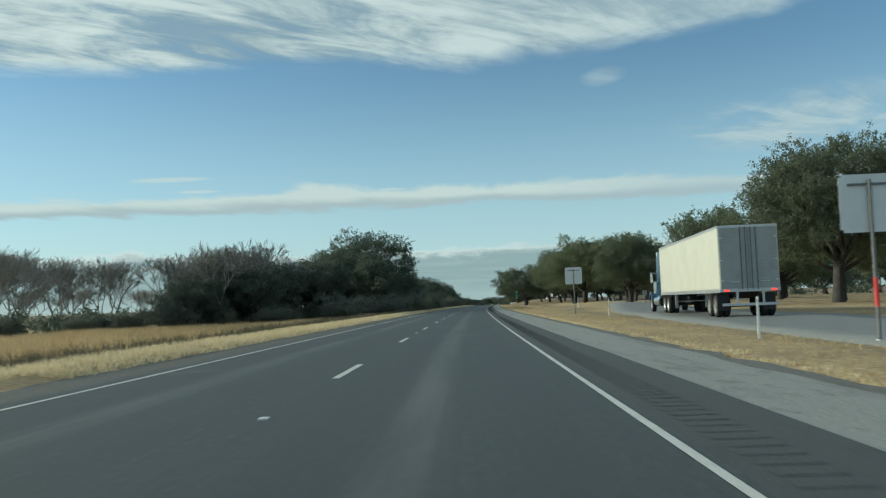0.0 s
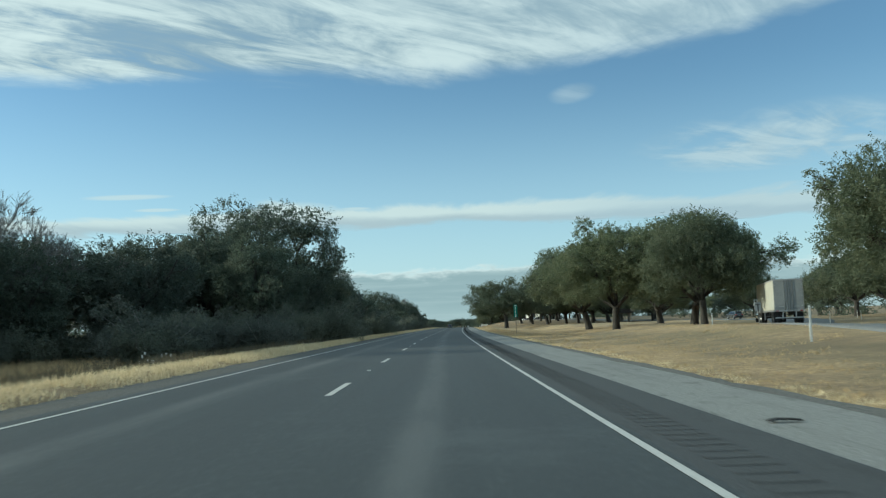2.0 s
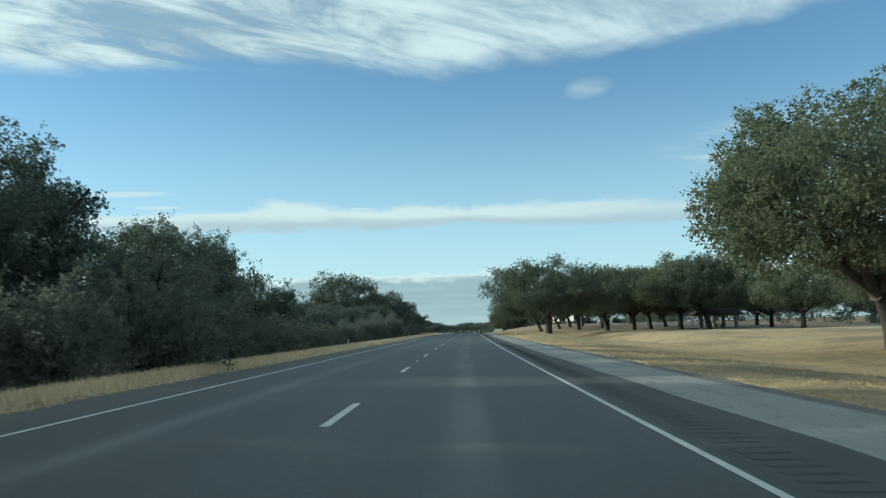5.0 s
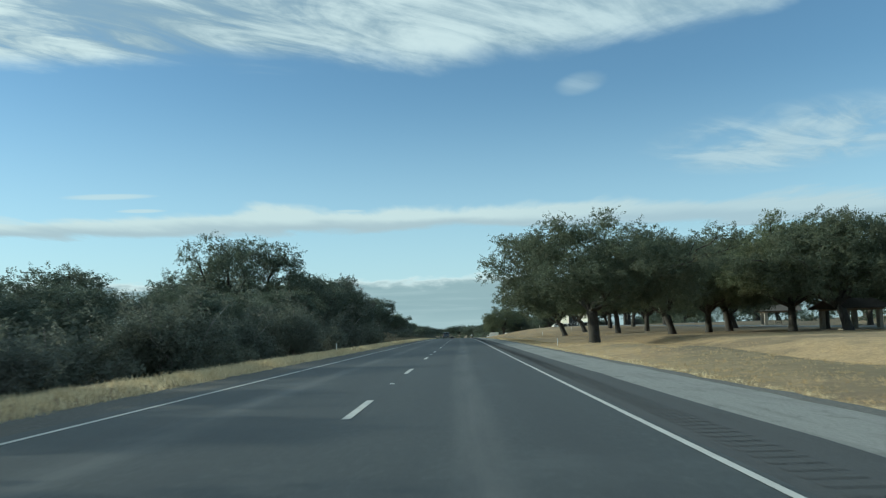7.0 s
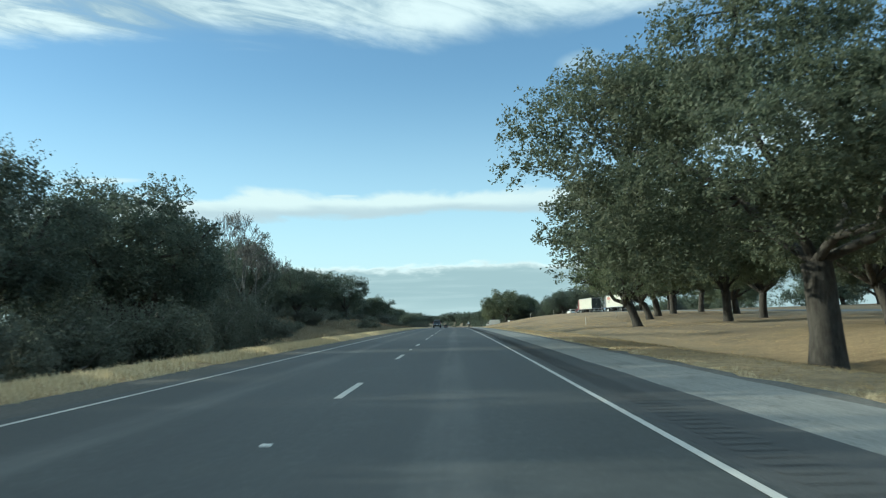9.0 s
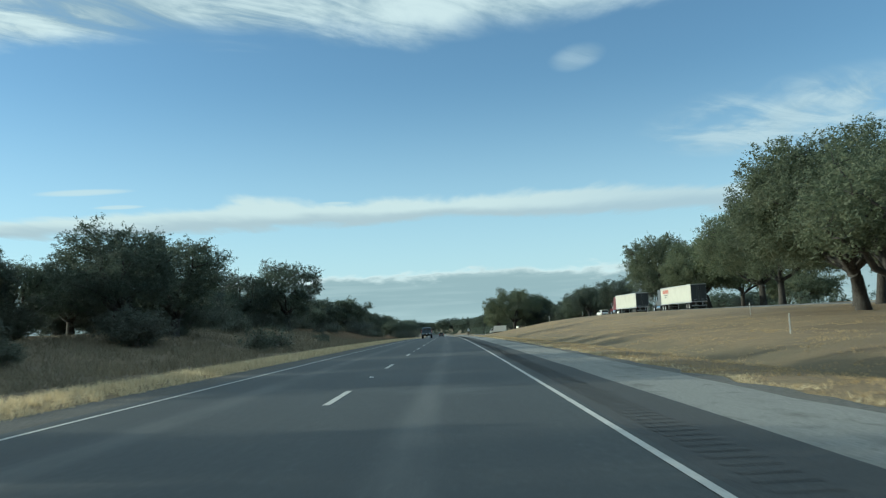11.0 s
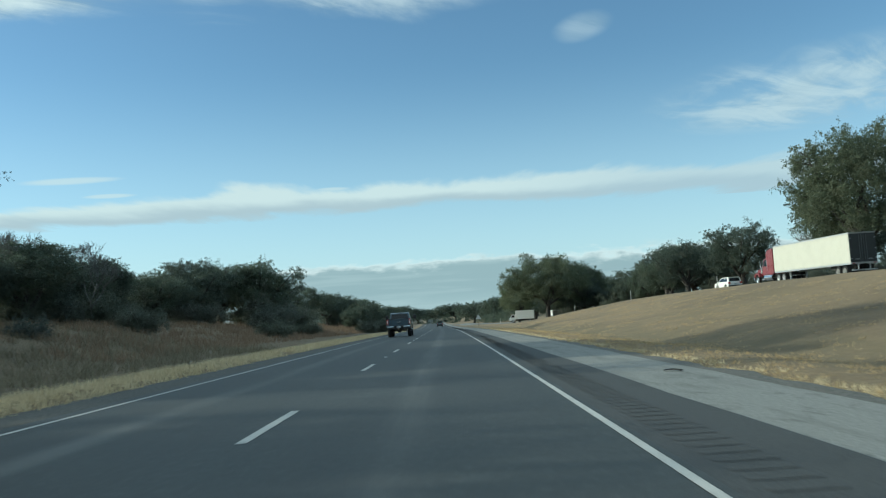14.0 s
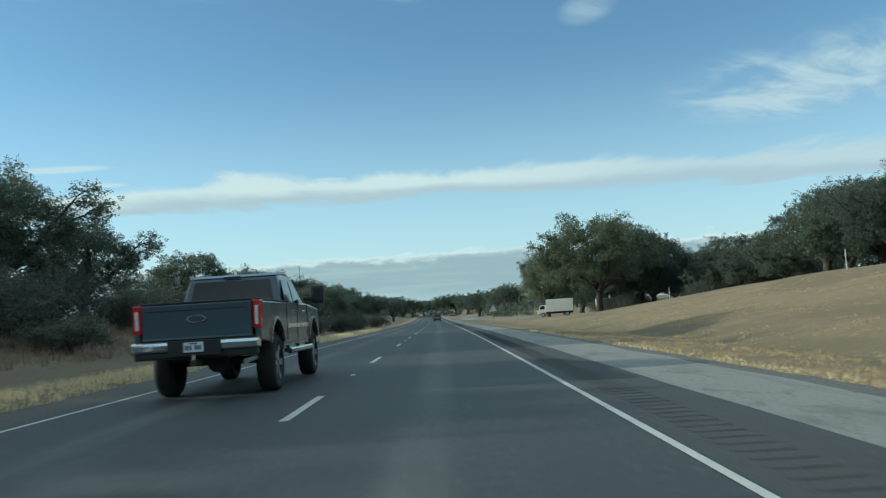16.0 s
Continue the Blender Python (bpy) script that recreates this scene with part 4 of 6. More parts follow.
# behind the parked trucks, and on along the far ramp
for row in (("A", 31.5, 397, 13.2, 1.0, 120), ("B", 26.6, 386.5, 12.0, 1.05), ("C", 39, 408, 13.0, 1.0), ("A", 45, 446, 15.0, 0.95), ("C", 50, 466, 16.0, 0.95), ("B", 47, 484, 12.5, 1.0), ("A", 56, 492, 12.0, 1.0), ("C", 45.5, 512, 16.5, 0.85), ("B", 52, 430, 15.5, 1.0),
            ("T", 36, 547, 8.0, 1.2), ("U", 35, 554, 7.2, 1.3), ("T", 36.5, 561, 9.3, 1.1), ("U", 36, 569, 6.5, 1.3), ("U", 35, 577, 6.0, 1.3), ("T", 35, 589, 6.6, 1.2), ("T", 33, 602, 7.6, 1.2), ("T", 42, 540, 9.5, 1.1), ("U", 40, 556, 9.0, 1.2), ("T", 46, 566, 9.5, 1.2), ("T", 50, 524, 11.0, 1.1), ("U", 37, 585, 8.0, 1.3), ("N", 49, 522, 8.0, 1.0),
            ("U", 44, 590, 8.0, 1.3), ("T", 38, 612, 8.5, 1.3), ("A", 20.8, 597, 13.4, 1.05, 10), ("U", 24.5, 613, 7.5, 1.3), ("T", 29, 598, 8.0, 1.2), ("R", 26, 600, 3.2, 1.2), ("R", 25.5, 619, 3.0, 1.3), ("C", 17.5, 626, 11.0, 0.8, 100), ("B", 28.5, 604, 11.5, 0.9), ("A", 31, 630, 10.0, 1.1),
            ("T", 25, 655, 9.0, 1.2), ("U", 33, 680, 10.0, 1.3), ("T", 18, 720, 9.0, 1.3), ("U", 13, 760, 8.5, 1.2), ("T", 24, 780, 9.5, 1.3), ("T", 50, 640, 9.0, 1.4), ("U", 60, 600, 9.0, 1.4)):
    plant(*row)
# left: open field with bare trees, then the thicket
for row in (("N", -41, 66, 7.5, 1.0), ("N", -45, 74, 8.0, 1.0), ("O", -48, 84, 8.0, 1.1), ("N", -54, 90, 9.5, 1.1), ("N", -46, 100, 8.5, 1.0), ("N", -50, 96, 8.5, 1.0), ("U", -42, 112, 5.5, 1.1), ("O", -60, 118, 8.0, 1.0),
            ("N", -33, 99, 9.6, 0.9), ("N", -39, 103, 9.0, 0.9), ("N", -31, 109, 10.6, 0.9), ("U", -29, 102, 6.8, 1.1), ("T", -33.5, 94, 5.8, 1.2), ("T", -36, 110, 8.4, 1.1), ("O", -27, 113, 8.4, 0.9), ("N", -35, 117, 10.5, 0.9), ("T", -33, 122, 9.5, 1.0), ("U", -24, 119, 8.5, 1.0), ("N", -26, 124, 8.0, 0.8),
            ("T", -33, 103, 7.5, 1.1), ("U", -37, 106, 6.5, 1.2), ("U", -28, 111, 7.5, 1.0), ("T", -31, 115, 8.0, 1.1), ("V", -20.0, 145, 14.6, 1.0, 15), ("T", -18, 134, 9.5, 0.95), ("T", -24, 138, 11.0, 1.0), ("V", -27, 150, 12.5, 1.0), ("U", -17, 156, 9.0, 0.95), ("T", -19, 164, 8.5, 0.95),
            ("U", -17, 174, 8.0, 0.9), ("T", -20, 183, 8.0, 0.95), ("U", -17.5, 193, 7.5, 0.95), ("T", -21, 203, 8.5, 0.95), ("U", -18, 213, 6.2, 0.95), ("U", -17.5, 221, 4.2, 1.0)):
    plant(*row)
rng_l = random.Random(77)
for i in range(16):
    plant(rng_l.choice("TUUT"), -rng_l.uniform(26, 36), 128 + i * 7.5 + rng_l.uniform(-2, 2), rng_l.uniform(7.0, 9.0) * (0.5 if i > 9 else 1.0), 1.1)
for i in range(40):
    s_ = 112 + i * 5.2 + rng_l.uniform(-1.5, 1.5)
    plant(rng_l.choice("RRS"), -rng_l.uniform(11.8, 14.6), s_, rng_l.uniform(2.4, 4.2) * (0.6 if 214 < s_ < 231 else 0.9 if s_ < 268 else 1.0), rng_l.uniform(0.8, 1.1))
for row in (("T", -19, 226, 4.4, 1.2), ("T", -20, 262, 5.6, 1.1), ("U", -18, 235, 4.0, 1.3), ("T", -20, 245, 4.4, 1.3), ("U", -17.5, 254, 4.6, 1.2), ("T", -19, 270, 5.0, 1.1), ("U", -17.5, 278, 5.4, 1.1), ("R", -14.5, 240, 2.9, 1.1), ("R", -15, 247, 3.0, 1.2), ("R", -14, 253, 3.0, 1.1), ("R", -15.5, 259, 3.4, 1.2), ("T", -22, 236, 4.8, 1.2), ("U", -23, 251, 5.4, 1.2), ("V", -23, 289, 11.2, 1.05),
            ("T", -17, 279, 5.6, 1.0), ("T", -18, 297, 8.2, 1.0), ("U", -17, 307, 8.4, 1.0), ("U", -19, 317, 7.8, 1.0), ("T", -22, 312, 8.0, 1.0), ("O", -18, 333, 10.0, 0.9, 20), ("T", -21, 326, 6.5, 1.1), ("U", -25, 338, 7.0, 1.1),
            ("V", -23, 352, 9.5, 0.85), ("T", -28, 362, 8.5, 1.1), ("T", -23.5, 384, 7.5, 1.1), ("U", -23, 394, 7.2, 1.1), ("T", -30, 404, 8.2, 1.0), ("U", -33, 376, 8.0, 1.2), ("O", -33, 440, 8.5, 0.9),
            ("V", -25.2, 452, 10.0, 0.98, 30), ("T", -30, 447, 8.0, 1.0), ("U", -36, 432, 6.5, 1.2), ("U", -38, 418, 6.0, 1.3), ("U", -34, 462, 5.5, 1.3), ("N", -31, 475, 6.5, 1.0), ("O", -29, 484, 6.5, 1.0),
            ("U", -33, 492, 6.0, 1.3), ("T", -24.5, 521, 7.6, 1.2), ("R", -20, 511, 3.4, 1.2), ("R", -21.5, 517, 3.8, 1.2), ("R", -23, 524, 4.0, 1.2), ("R", -21, 531, 3.4, 1.2), ("R", -22, 540, 3.4, 1.3), ("T", -28, 518, 7.0, 1.2), ("U", -29, 512, 7.0, 1.2), ("U", -31, 528, 7.5, 1.2), ("T", -26, 536, 6.5, 1.2), ("U", -25, 556, 6.0, 1.3), ("T", -23, 575, 6.0, 1.2),
            ("U", -24, 594, 6.5, 1.2), ("T", -21, 612, 6.5, 1.1), ("U", -27, 630, 7.0, 1.3), ("T", -24, 655, 7.0, 1.3), ("U", -26, 690, 7.5, 1.4), ("U", -17, 566, 4.2, 1.2), ("T", -16.5, 585, 5.2, 1.2), ("U", -16, 606, 5.0, 1.2), ("T", -15.5, 632, 5.5, 1.3), ("U", -16, 662, 6.0, 1.3), ("T", -17, 700, 7.0, 1.3), ("U", -15, 740, 7.0, 1.3),
            ("R", -13.5, 556, 2.2, 1.2), ("R", -13.2, 574, 2.4, 1.2), ("R", -13.0, 595, 2.4, 1.2), ("R", -13.0, 620, 2.6, 1.3)):
    plant(*row)
for i in range(16):
    plant(rng_l.choice("QQS"), -rng_l.uniform(14, 27), 335 + i * 12.5 + rng_l.uniform(-3, 3), rng_l.uniform(0.7, 1.8), rng_l.uniform(0.9, 1.4))
for i in range(34):
    plant(rng_l.choice("TUU"), -rng_l.uniform(29, 35), 338 + i * 5.2 + rng_l.uniform(-1.5, 1.5), rng_l.uniform(4.6, 6.6), 1.25)
# low brush among the bare trees of the field
for i in range(14):
    plant(rng_l.choice("RS"), -40 - rng_l.uniform(0, 16), 64 + i * 3.0, rng_l.uniform(1.7, 2.6), 1.2)
# undergrowth that closes the thickets down to the ground
for ob_ in [o for o in scene.objects if o.parent is None and o.name.startswith(("thicket_oak", "bare_tree"))]:
    p_ = ob_.matrix_basis.translation
    if p_.x < 4 and 50 < p_.y < 620 and p_.x > -40:
        for _ in range(2 if 88 < p_.y < 330 else 1):
            u_ = p_.x - at(0, p_.y).x + rng_l.uniform(-1.0, 3.6)
            if u_ < -12.2:
                plant(rng_l.choice("RRS"), u_, p_.y + rng_l.uniform(-4, 4), rng_l.uniform(2.0, 3.8) * (0.65 if 214 < p_.y < 232 else 1.0), 1.1)
for i in range(22):
    plant(rng_l.choice("RRS"), 36 + rng_l.uniform(-4, 14) + max(0, 560 - (500 + i * 7)) * 0.22, 500 + i * 7 + rng_l.uniform(-2, 2), rng_l.uniform(2.5, 4.2), 1.3)


for i in range(10):
    plant("R", -16.5 - 0.8 * (i % 4) - rng_l.uniform(0, 1), 104 + i * 2.6, rng_l.uniform(2.4, 3.6), 1.2)


def far_brush():
    """Hedges too far off to tell apart, as one mass of leaf clumps."""
    r = random.Random(5)
    spots = [(-r.uniform(44, 60), 40 + i * 2.1) for i in range(44)] + [(86 + r.uniform(-6, 14), 46 + i * 5) for i in range(112)] + [(-70 - r.uniform(0, 18), 36 + i * 6) for i in range(64)] + [(13 + r.uniform(0, 14), 684 + i * 5) for i in range(24)] + [(-84 + i * 2.4, 868 + r.uniform(-10, 16)) for i in range(72)]
    cs, rs = [], []
    for u, s in spots:
        p = at(u, s, ground(u, s))
        low_ = u < 0 and s < 190
        for _ in range(7):
            cs.append((p.x + r.uniform(-2.5, 2.5), p.y + r.uniform(-2.5, 2.5), p.z + r.uniform(0.2, 1.8 if low_ else 3.4)))
            rs.append(r.uniform(0.5, 0.9) if low_ else r.uniform(0.7, 1.4))
    me = leaves_mesh("far_brush", cs, rs, 90000, 0.26, M["dark_leaf"], r)
    tagged(new("far_brush", me), "low dark evergreen brush closing the far sides of the fields", "brush", "", "stuff")


far_brush()
# a bush with pale seed heads at the thicket's foot
tuft_bush = shrub(44, 1.2, 1.3, M["brush_leaf"], 1800, "scrubby bush with pale white seed heads in dry grass")
rng_t = random.Random(9)
for _ in range(16):
    a_, b_, c_ = rng_t.uniform(-1.1, 1.1), rng_t.uniform(-1.1, 1.1), rng_t.uniform(0.5, 1.5)
    bm_ = bmesh.new()
    bmesh.ops.create_icosphere(bm_, subdivisions=1, radius=0.07, matrix=Matrix.Translation((a_, b_, c_)) @ Matrix.Diagonal((1, 1, 1.7, 1)))
    for v_ in bm_.verts:
        v_.co += Vector((rng_t.uniform(-1, 1), rng_t.uniform(-1, 1), rng_t.uniform(-1, 1))) * 0.02
    part("seed_head", bm_, M["white"], tuft_bush, "white downy seed head")
tuft_bush.matrix_basis = stand(-14.4, 97, ground(-14.4, 97), 0, (0.55, 0.55, 0.7))
# far woods where the road drops away, and low woods that close the view on both sides
for i in range(30):
    plant(rng_l.choice("TU"), -80 + i * 5.6 + rng_l.uniform(-2, 2), 890 + rng_l.uniform(-25, 40) + abs(i - 15) * 2, rng_l.uniform(7.5, 10.5), 1.35)
for i in range(26):
    plant(rng_l.choice("TUA"), 92 + rng_l.uniform(-6, 16), 60 + i * 24, rng_l.uniform(8, 11), 1.5)
for i in range(24):
    plant("N" if i < 7 else rng_l.choice("TUN"), -66 - rng_l.uniform(0, 22), 40 + i * 26, rng_l.uniform(6.5, 9), 1.3)


# ---- grass blades ----
def blades(name, count, region, height, mat, label, seed, width=0.012, lean=0.5):
    """Grass as real blades, three corners each. region(rng) gives (u, s) or None."""
    rng = random.Random(seed)
    pts = np.empty((count, 3, 3), dtype=np.float32)
    k = 0
    while k < count:
        q = region(rng)
        if q is None:
            continue
        u, s = q
        p = at(u, s, ground(u, s) - 0.02)
        for _ in range(5):
            if k >= count:
                break
            th, h = rng.uniform(0, 6.283), height * rng.uniform(0.45, 1.2)
            ox, oy = rng.uniform(-0.12, 0.12), rng.uniform(-0.12, 0.12)
            cx, cy = math.cos(th) * width, math.sin(th) * width
            lx, ly = rng.uniform(-lean, lean) * h, rng.uniform(-lean, lean) * h
            pts[k] = ((p.x + ox - cx, p.y + oy - cy, p.z), (p.x + ox + cx, p.y + oy + cy, p.z), (p.x + ox + lx, p.y + oy + ly, p.z + h))
            k += 1
    me = bpy.data.meshes.new(name)
    me.vertices.add(count * 3)
    me.vertices.foreach_set("co", pts.ravel())
    me.loops.add(count * 3)
    me.loops.foreach_set("vertex_index", np.arange(count * 3, dtype=np.int32))
    me.polygons.add(count)
    me.polygons.foreach_set("loop_start", np.arange(0, count * 3, 3, dtype=np.int32))
    me.polygons.foreach_set("loop_total", np.full(count, 3, dtype=np.int32))
    me.materials.append(mat)
    me.update()
    tagged(new(name, me), label, "grass", "", "stuff")


def patchy(u, s, size=2.5, cut=-0.1, seed=0.0):
    return noise.noise(Vector((u / size, s / size, seed))) > cut


def berm(r):
    s = 2 + 578 * r.random() ** 1.15
    u = -8.8 - (1.9 if s < 112 else 1.45) * r.random() ** 0.9
    return (u, s) if patchy(u, s, 2.0, -0.45) else None


def field(r):
    u, s = -r.uniform(18.5, 42), r.uniform(18, 112)
    return (u, s) if patchy(u, s, 4.0, -0.3, 4.0) else None


def ditch(r):
    u, s = -r.uniform(11.0, 17.4), r.uniform(14, 120)
    return (u, s) if patchy(u, s, 1.6, -0.3, 5.0) else None


def bank(r):
    u, s = -r.uniform(14.5, 28), r.uniform(452, 600)
    return (u, s) if patchy(u, s, 3.0, -0.15, 8.0) else None


def dun_bank(r):
    u, s = -r.uniform(11.5, 28), r.uniform(325, 470)
    return (u, s) if patchy(u, s, 3.0, -0.3, 8.0) else None


def right_edge(r):
    u, s = 3.2 + 4.3 * r.random() ** 1.6, r.uniform(3, 530)
    return (u, s) if patchy(u, s, 0.9, -0.05, 2.0) else None


def right_lawn(r):
    u, s = r.uniform(5, 22), r.uniform(8, 540)
    return (u, s) if patchy(u, s, 2.2, 0.05, 6.0) and abs(u - 11.5) + 100 * (s > 75) > 4.4 else None


def verge_rim(r):
    u, s = 3.22 + 0.35 * r.random() + 0.2 * noise.noise(Vector((r.random(), 0, 0))), r.uniform(3, 530)
    u += 0.35 * noise.noise(Vector((s / 1.6, 9.0, 0)))
    return (u, s) if patchy(0, s, 1.4, -0.2, 3.0) else None


blades("rim_grass", 30000, verge_rim, 0.10, M["pale_straw"], "bleached dry tufts along the gravel edge", 6, 0.012, 0.9)
blades("berm_grass", 150000, berm, 0.20, M["pale_straw"], "bright dry straw grass along the left shoulder", 1, 0.014)
blades("field_grass", 60000, field, 0.62, M["straw"], "tall golden dry grass in an open field", 2, 0.020)
blades("ditch_weeds", 60000, ditch, 0.42, M["weed"], "dark grey-brown weeds in the ditch beside the road", 8, 0.018, 0.6)
blades("bank_grass", 46000, bank, 0.50, M["russet"], "tall russet dry grass on a low bank", 3, 0.014)
blades("bank_grass", 60000, dun_bank, 0.45, M["dun"], "grey-brown winter grass and weeds on a low bank", 13, 0.014, 0.8)
blades("verge_grass", 85000, right_edge, 0.085, M["straw"], "short dry tufts at the gravel edge", 4, 0.012, 0.8)
blades("lawn_grass", 90000, right_lawn, 0.10, M["straw"], "short mown dry grass on the slope", 5, 0.012, 0.9)


# ---- vehicles: forward is +y, the ground is z = 0 ----
def wheel(parent, x, y, r, width, rim_mat, side, name="wheel", spokes=0):
    """A wheel with a tyre and a rim; side is +1 where its face looks to +x."""
    hub = new(name)
    hub.parent = parent
    hub.location = (x, y, r)
    bm = bmesh.new()
    prof = [(-0.5, 0.70), (-0.5, 0.90), (-0.42, 0.975), (-0.2, 1.0), (0.2, 1.0), (0.42, 0.975), (0.5, 0.90), (0.5, 0.70)]
    n = 28
    rings = [[bm.verts.new((px * width, math.cos(2 * math.pi * k / n) * q * r, math.sin(2 * math.pi * k / n) * q * r)) for px, q in prof] for k in range(n)]
    for k in range(n):
        a, b = rings[k], rings[(k + 1) % n]
        for j in range(len(prof)):
            bm.faces.new((a[j], a[(j + 1) % len(prof)], b[(j + 1) % len(prof)], b[j]))
    part("tyre", bm, M["tyre"], hub, "", True)
    bm = bmesh.new()
    f = side * width * 0.5
    dish = [(f * 0.95, 0.71), (f * 0.72, 0.66), (f * 0.45, 0.55), (f * 0.5, 0.25), (f * 0.85, 0.2), (f * 0.9, 0.0)]
    rows_ = [[bm.verts.new((px, math.cos(2 * math.pi * k / 24) * q * r, math.sin(2 * math.pi * k / 24) * q * r)) for px, q in dish[:-1]] for k in range(24)]
    tip = bm.verts.new((dish[-1][0], 0, 0))
    for k in range(24):
        a, b = rows_[k], rows_[(k + 1) % 24]
        for j in range(len(dish) - 2):
            bm.faces.new((a[j], a[j + 1], b[j + 1], b[j]))
        bm.faces.new((a[-1], tip, b[-1]))
    part("rim", bm, M["black"] if spokes else rim_mat, hub)
    for k in range(spokes):
        a = 2 * math.pi * k / spokes
        d = Vector((0, math.cos(a), math.sin(a)))
        e = d.cross(Vector((1, 0, 0)))
        bm = bmesh.new()
        vs = []
        for q, wd, fx in ((0.10, 0.10, 0.88), (0.45, 0.085, 0.80), (0.70, 0.13, 0.92)):
            for sg in (-1, 1):
                vs.append(bm.verts.new(Vector((f * fx, 0, 0)) + d * q * r + e * sg * wd * r))
                vs.append(bm.verts.new(Vector((f * (fx - 0.22), 0, 0)) + d * q * r + e * sg * wd * r))
        for b0 in (0, 4):
            bm.faces.new((vs[b0], vs[b0 + 2], vs[b0 + 6], vs[b0 + 4]))
            bm.faces.new((vs[b0], vs[b0 + 4], vs[b0 + 5], vs[b0 + 1]))
            bm.faces.new((vs[b0 + 2], vs[b0 + 3], vs[b0 + 7], vs[b0 + 6]))
        part("spoke", bm, rim_mat, hub, "bright alloy spoke")
    return hub


def semi(label, cab, lettering=False, brake=False, length=16.15, dark_rear=False):
    """A tractor with a sleeper and a box trailer; y = 0 at the trailer's rear doors."""
    t = thing("semi_truck", label, "truck", "rest-area trucks")
    L, W, Z0, Z1 = length, 1.3, 1.12, 4.08
    part("trailer_box", box(-W, W, 0.03, L, Z0 + 0.12, Z1, 0.03), M["trailer_white"], t, "long pale cream-white box")
    for x in (-W - 0.012, W - 0.012):
        part("side_rail", box(x, x + 0.024, 0.02, L, Z0 - 0.02, Z0 + 0.16, 0.006), M["galv"], t, "bare metal lower rail")
        part("top_rail", box(x, x + 0.024, 0.02, L, Z1 - 0.10, Z1 + 0.012, 0.006), M["galv"], t)
    for k in range(26):
        y = 0.35 + k * (L - 0.7) / 25
        for x in (-W - 0.0025, W - 0.0095):
            part("side_post", box(x, x + 0.012, y - 0.03, y + 0.03, Z0 + 0.16, Z1 - 0.10, 0.003), M["trailer_white"], t)
    part("rear_frame", box(-W, W, -0.02, 0.05, Z0, Z0 + 0.16, 0.01), M["galv"], t)
    part("rear_header", box(-W, W, -0.02, 0.05, Z1 - 0.12, Z1 + 0.01, 0.01), M["galv"], t)
    for x0, x1 in ((-W + 0.05, -0.015), (0.015, W - 0.05)):
        d = part("door", box(x0, x1, -0.035, 0.03, Z0 + 0.17, Z1 - 0.13, 0.012), M["trailer_shaded" if dark_rear else "trailer_door"], t, "dark rear door, deepened for its shaded side" if dark_rear else "dull grey rear door")
        for x in ((x1 - 0.10, x1 - 0.32) if x0 < 0 else (x0 + 0.10, x0 + 0.32)):
            part("lock_rod", rod((x, -0.055, Z0 + 0.1), (x, -0.055, Z1 - 0.08), 0.022, 8), M["dull"], d, "dark steel lock rod")
        part("door_handle", box((x0 + x1) / 2 - 0.2, (x0 + x1) / 2 + 0.2, -0.07, -0.04, Z0 + 0.42, Z0 + 0.47, 0.006), M["galv"], d)
        for z in (1.6, 2.5, 3.5):
            xe = x0 if x0 < 0 else x1 - 0.14
            part("hinge", box(xe, xe + 0.14, -0.05, -0.03, z, z + 0.06, 0.006), M["galv"], d)
    for x in (-W + 0.28, W - 0.28):
        part("tail_light", box(x - 0.11, x + 0.11, -0.05, -0.018, Z0 + 0.02, Z0 + 0.11, 0.015), M["brake_lens" if brake else "red_lens"], t, "red tail light")
        part("underride_post", box(x * 0.55 - 0.05, x * 0.55 + 0.05, 0.0, 0.08, 0.52, Z0, 0.008), M["galv"], t)
        part("mud_flap", box(x - 0.30, x + 0.22, 0.62, 0.64, 0.30, Z0 - 0.05, 0.004), M["black"], t, "black rubber mud flap")
    part("underride_bar", box(-W + 0.08, W - 0.08, -0.02, 0.08, 0.50, 0.62, 0.012), M["galv"], t)
    for x in (-0.5, 0.5):
        part("chassis_rail", box(x - 0.05, x + 0.05, 0.4, 5.2, 0.80, Z0 + 0.02, 0.01), M["frame"], t)
    part("landing_gear", box(-0.95, -0.80, L - 3.0, L - 2.85, 0.30, Z0, 0.01), M["galv"], t)
    part("landing_gear", box(0.80, 0.95, L - 3.0, L - 2.85, 0.30, Z0, 0.01), M["galv"], t)
    part("landing_brace", rod((-0.9, L - 2.92, 0.7), (0.9, L - 2.92, 0.7), 0.03), M["galv"], t)
    for y in (1.25, 2.50):
        part("axle", rod((-1.0, y, 0.51), (1.0, y, 0.51), 0.07), M["frame"], t)
        for x, sd in ((-1.15, -1), (-0.83, -1), (0.83, 1), (1.15, 1)):
            wheel(t, x, y, 0.51, 0.28, M["hub"], sd)
    if lettering:
        for k in range(6):
            x = -W - 0.020
            part("letter_bar", box(x, x + 0.008, L - 1.4 - k * 0.55 - 0.44, L - 1.4 - k * 0.55, Z1 - 1.05, Z1 - 0.42, 0.002), M["faded_red"], t, "faded red bar of lettering")
        part("letter_bar", box(-W - 0.020, -W - 0.012, L - 3.9, L - 1.9, Z1 - 1.42, Z1 - 1.30, 0.002), M["ink"], t)
        part("letter_bar", box(-W - 0.020, -W - 0.012, L - 3.5, L - 2.1, Z1 - 1.78, Z1 - 1.68, 0.002), M["ink"], t)
    # tractor
    y0 = L - 2.2
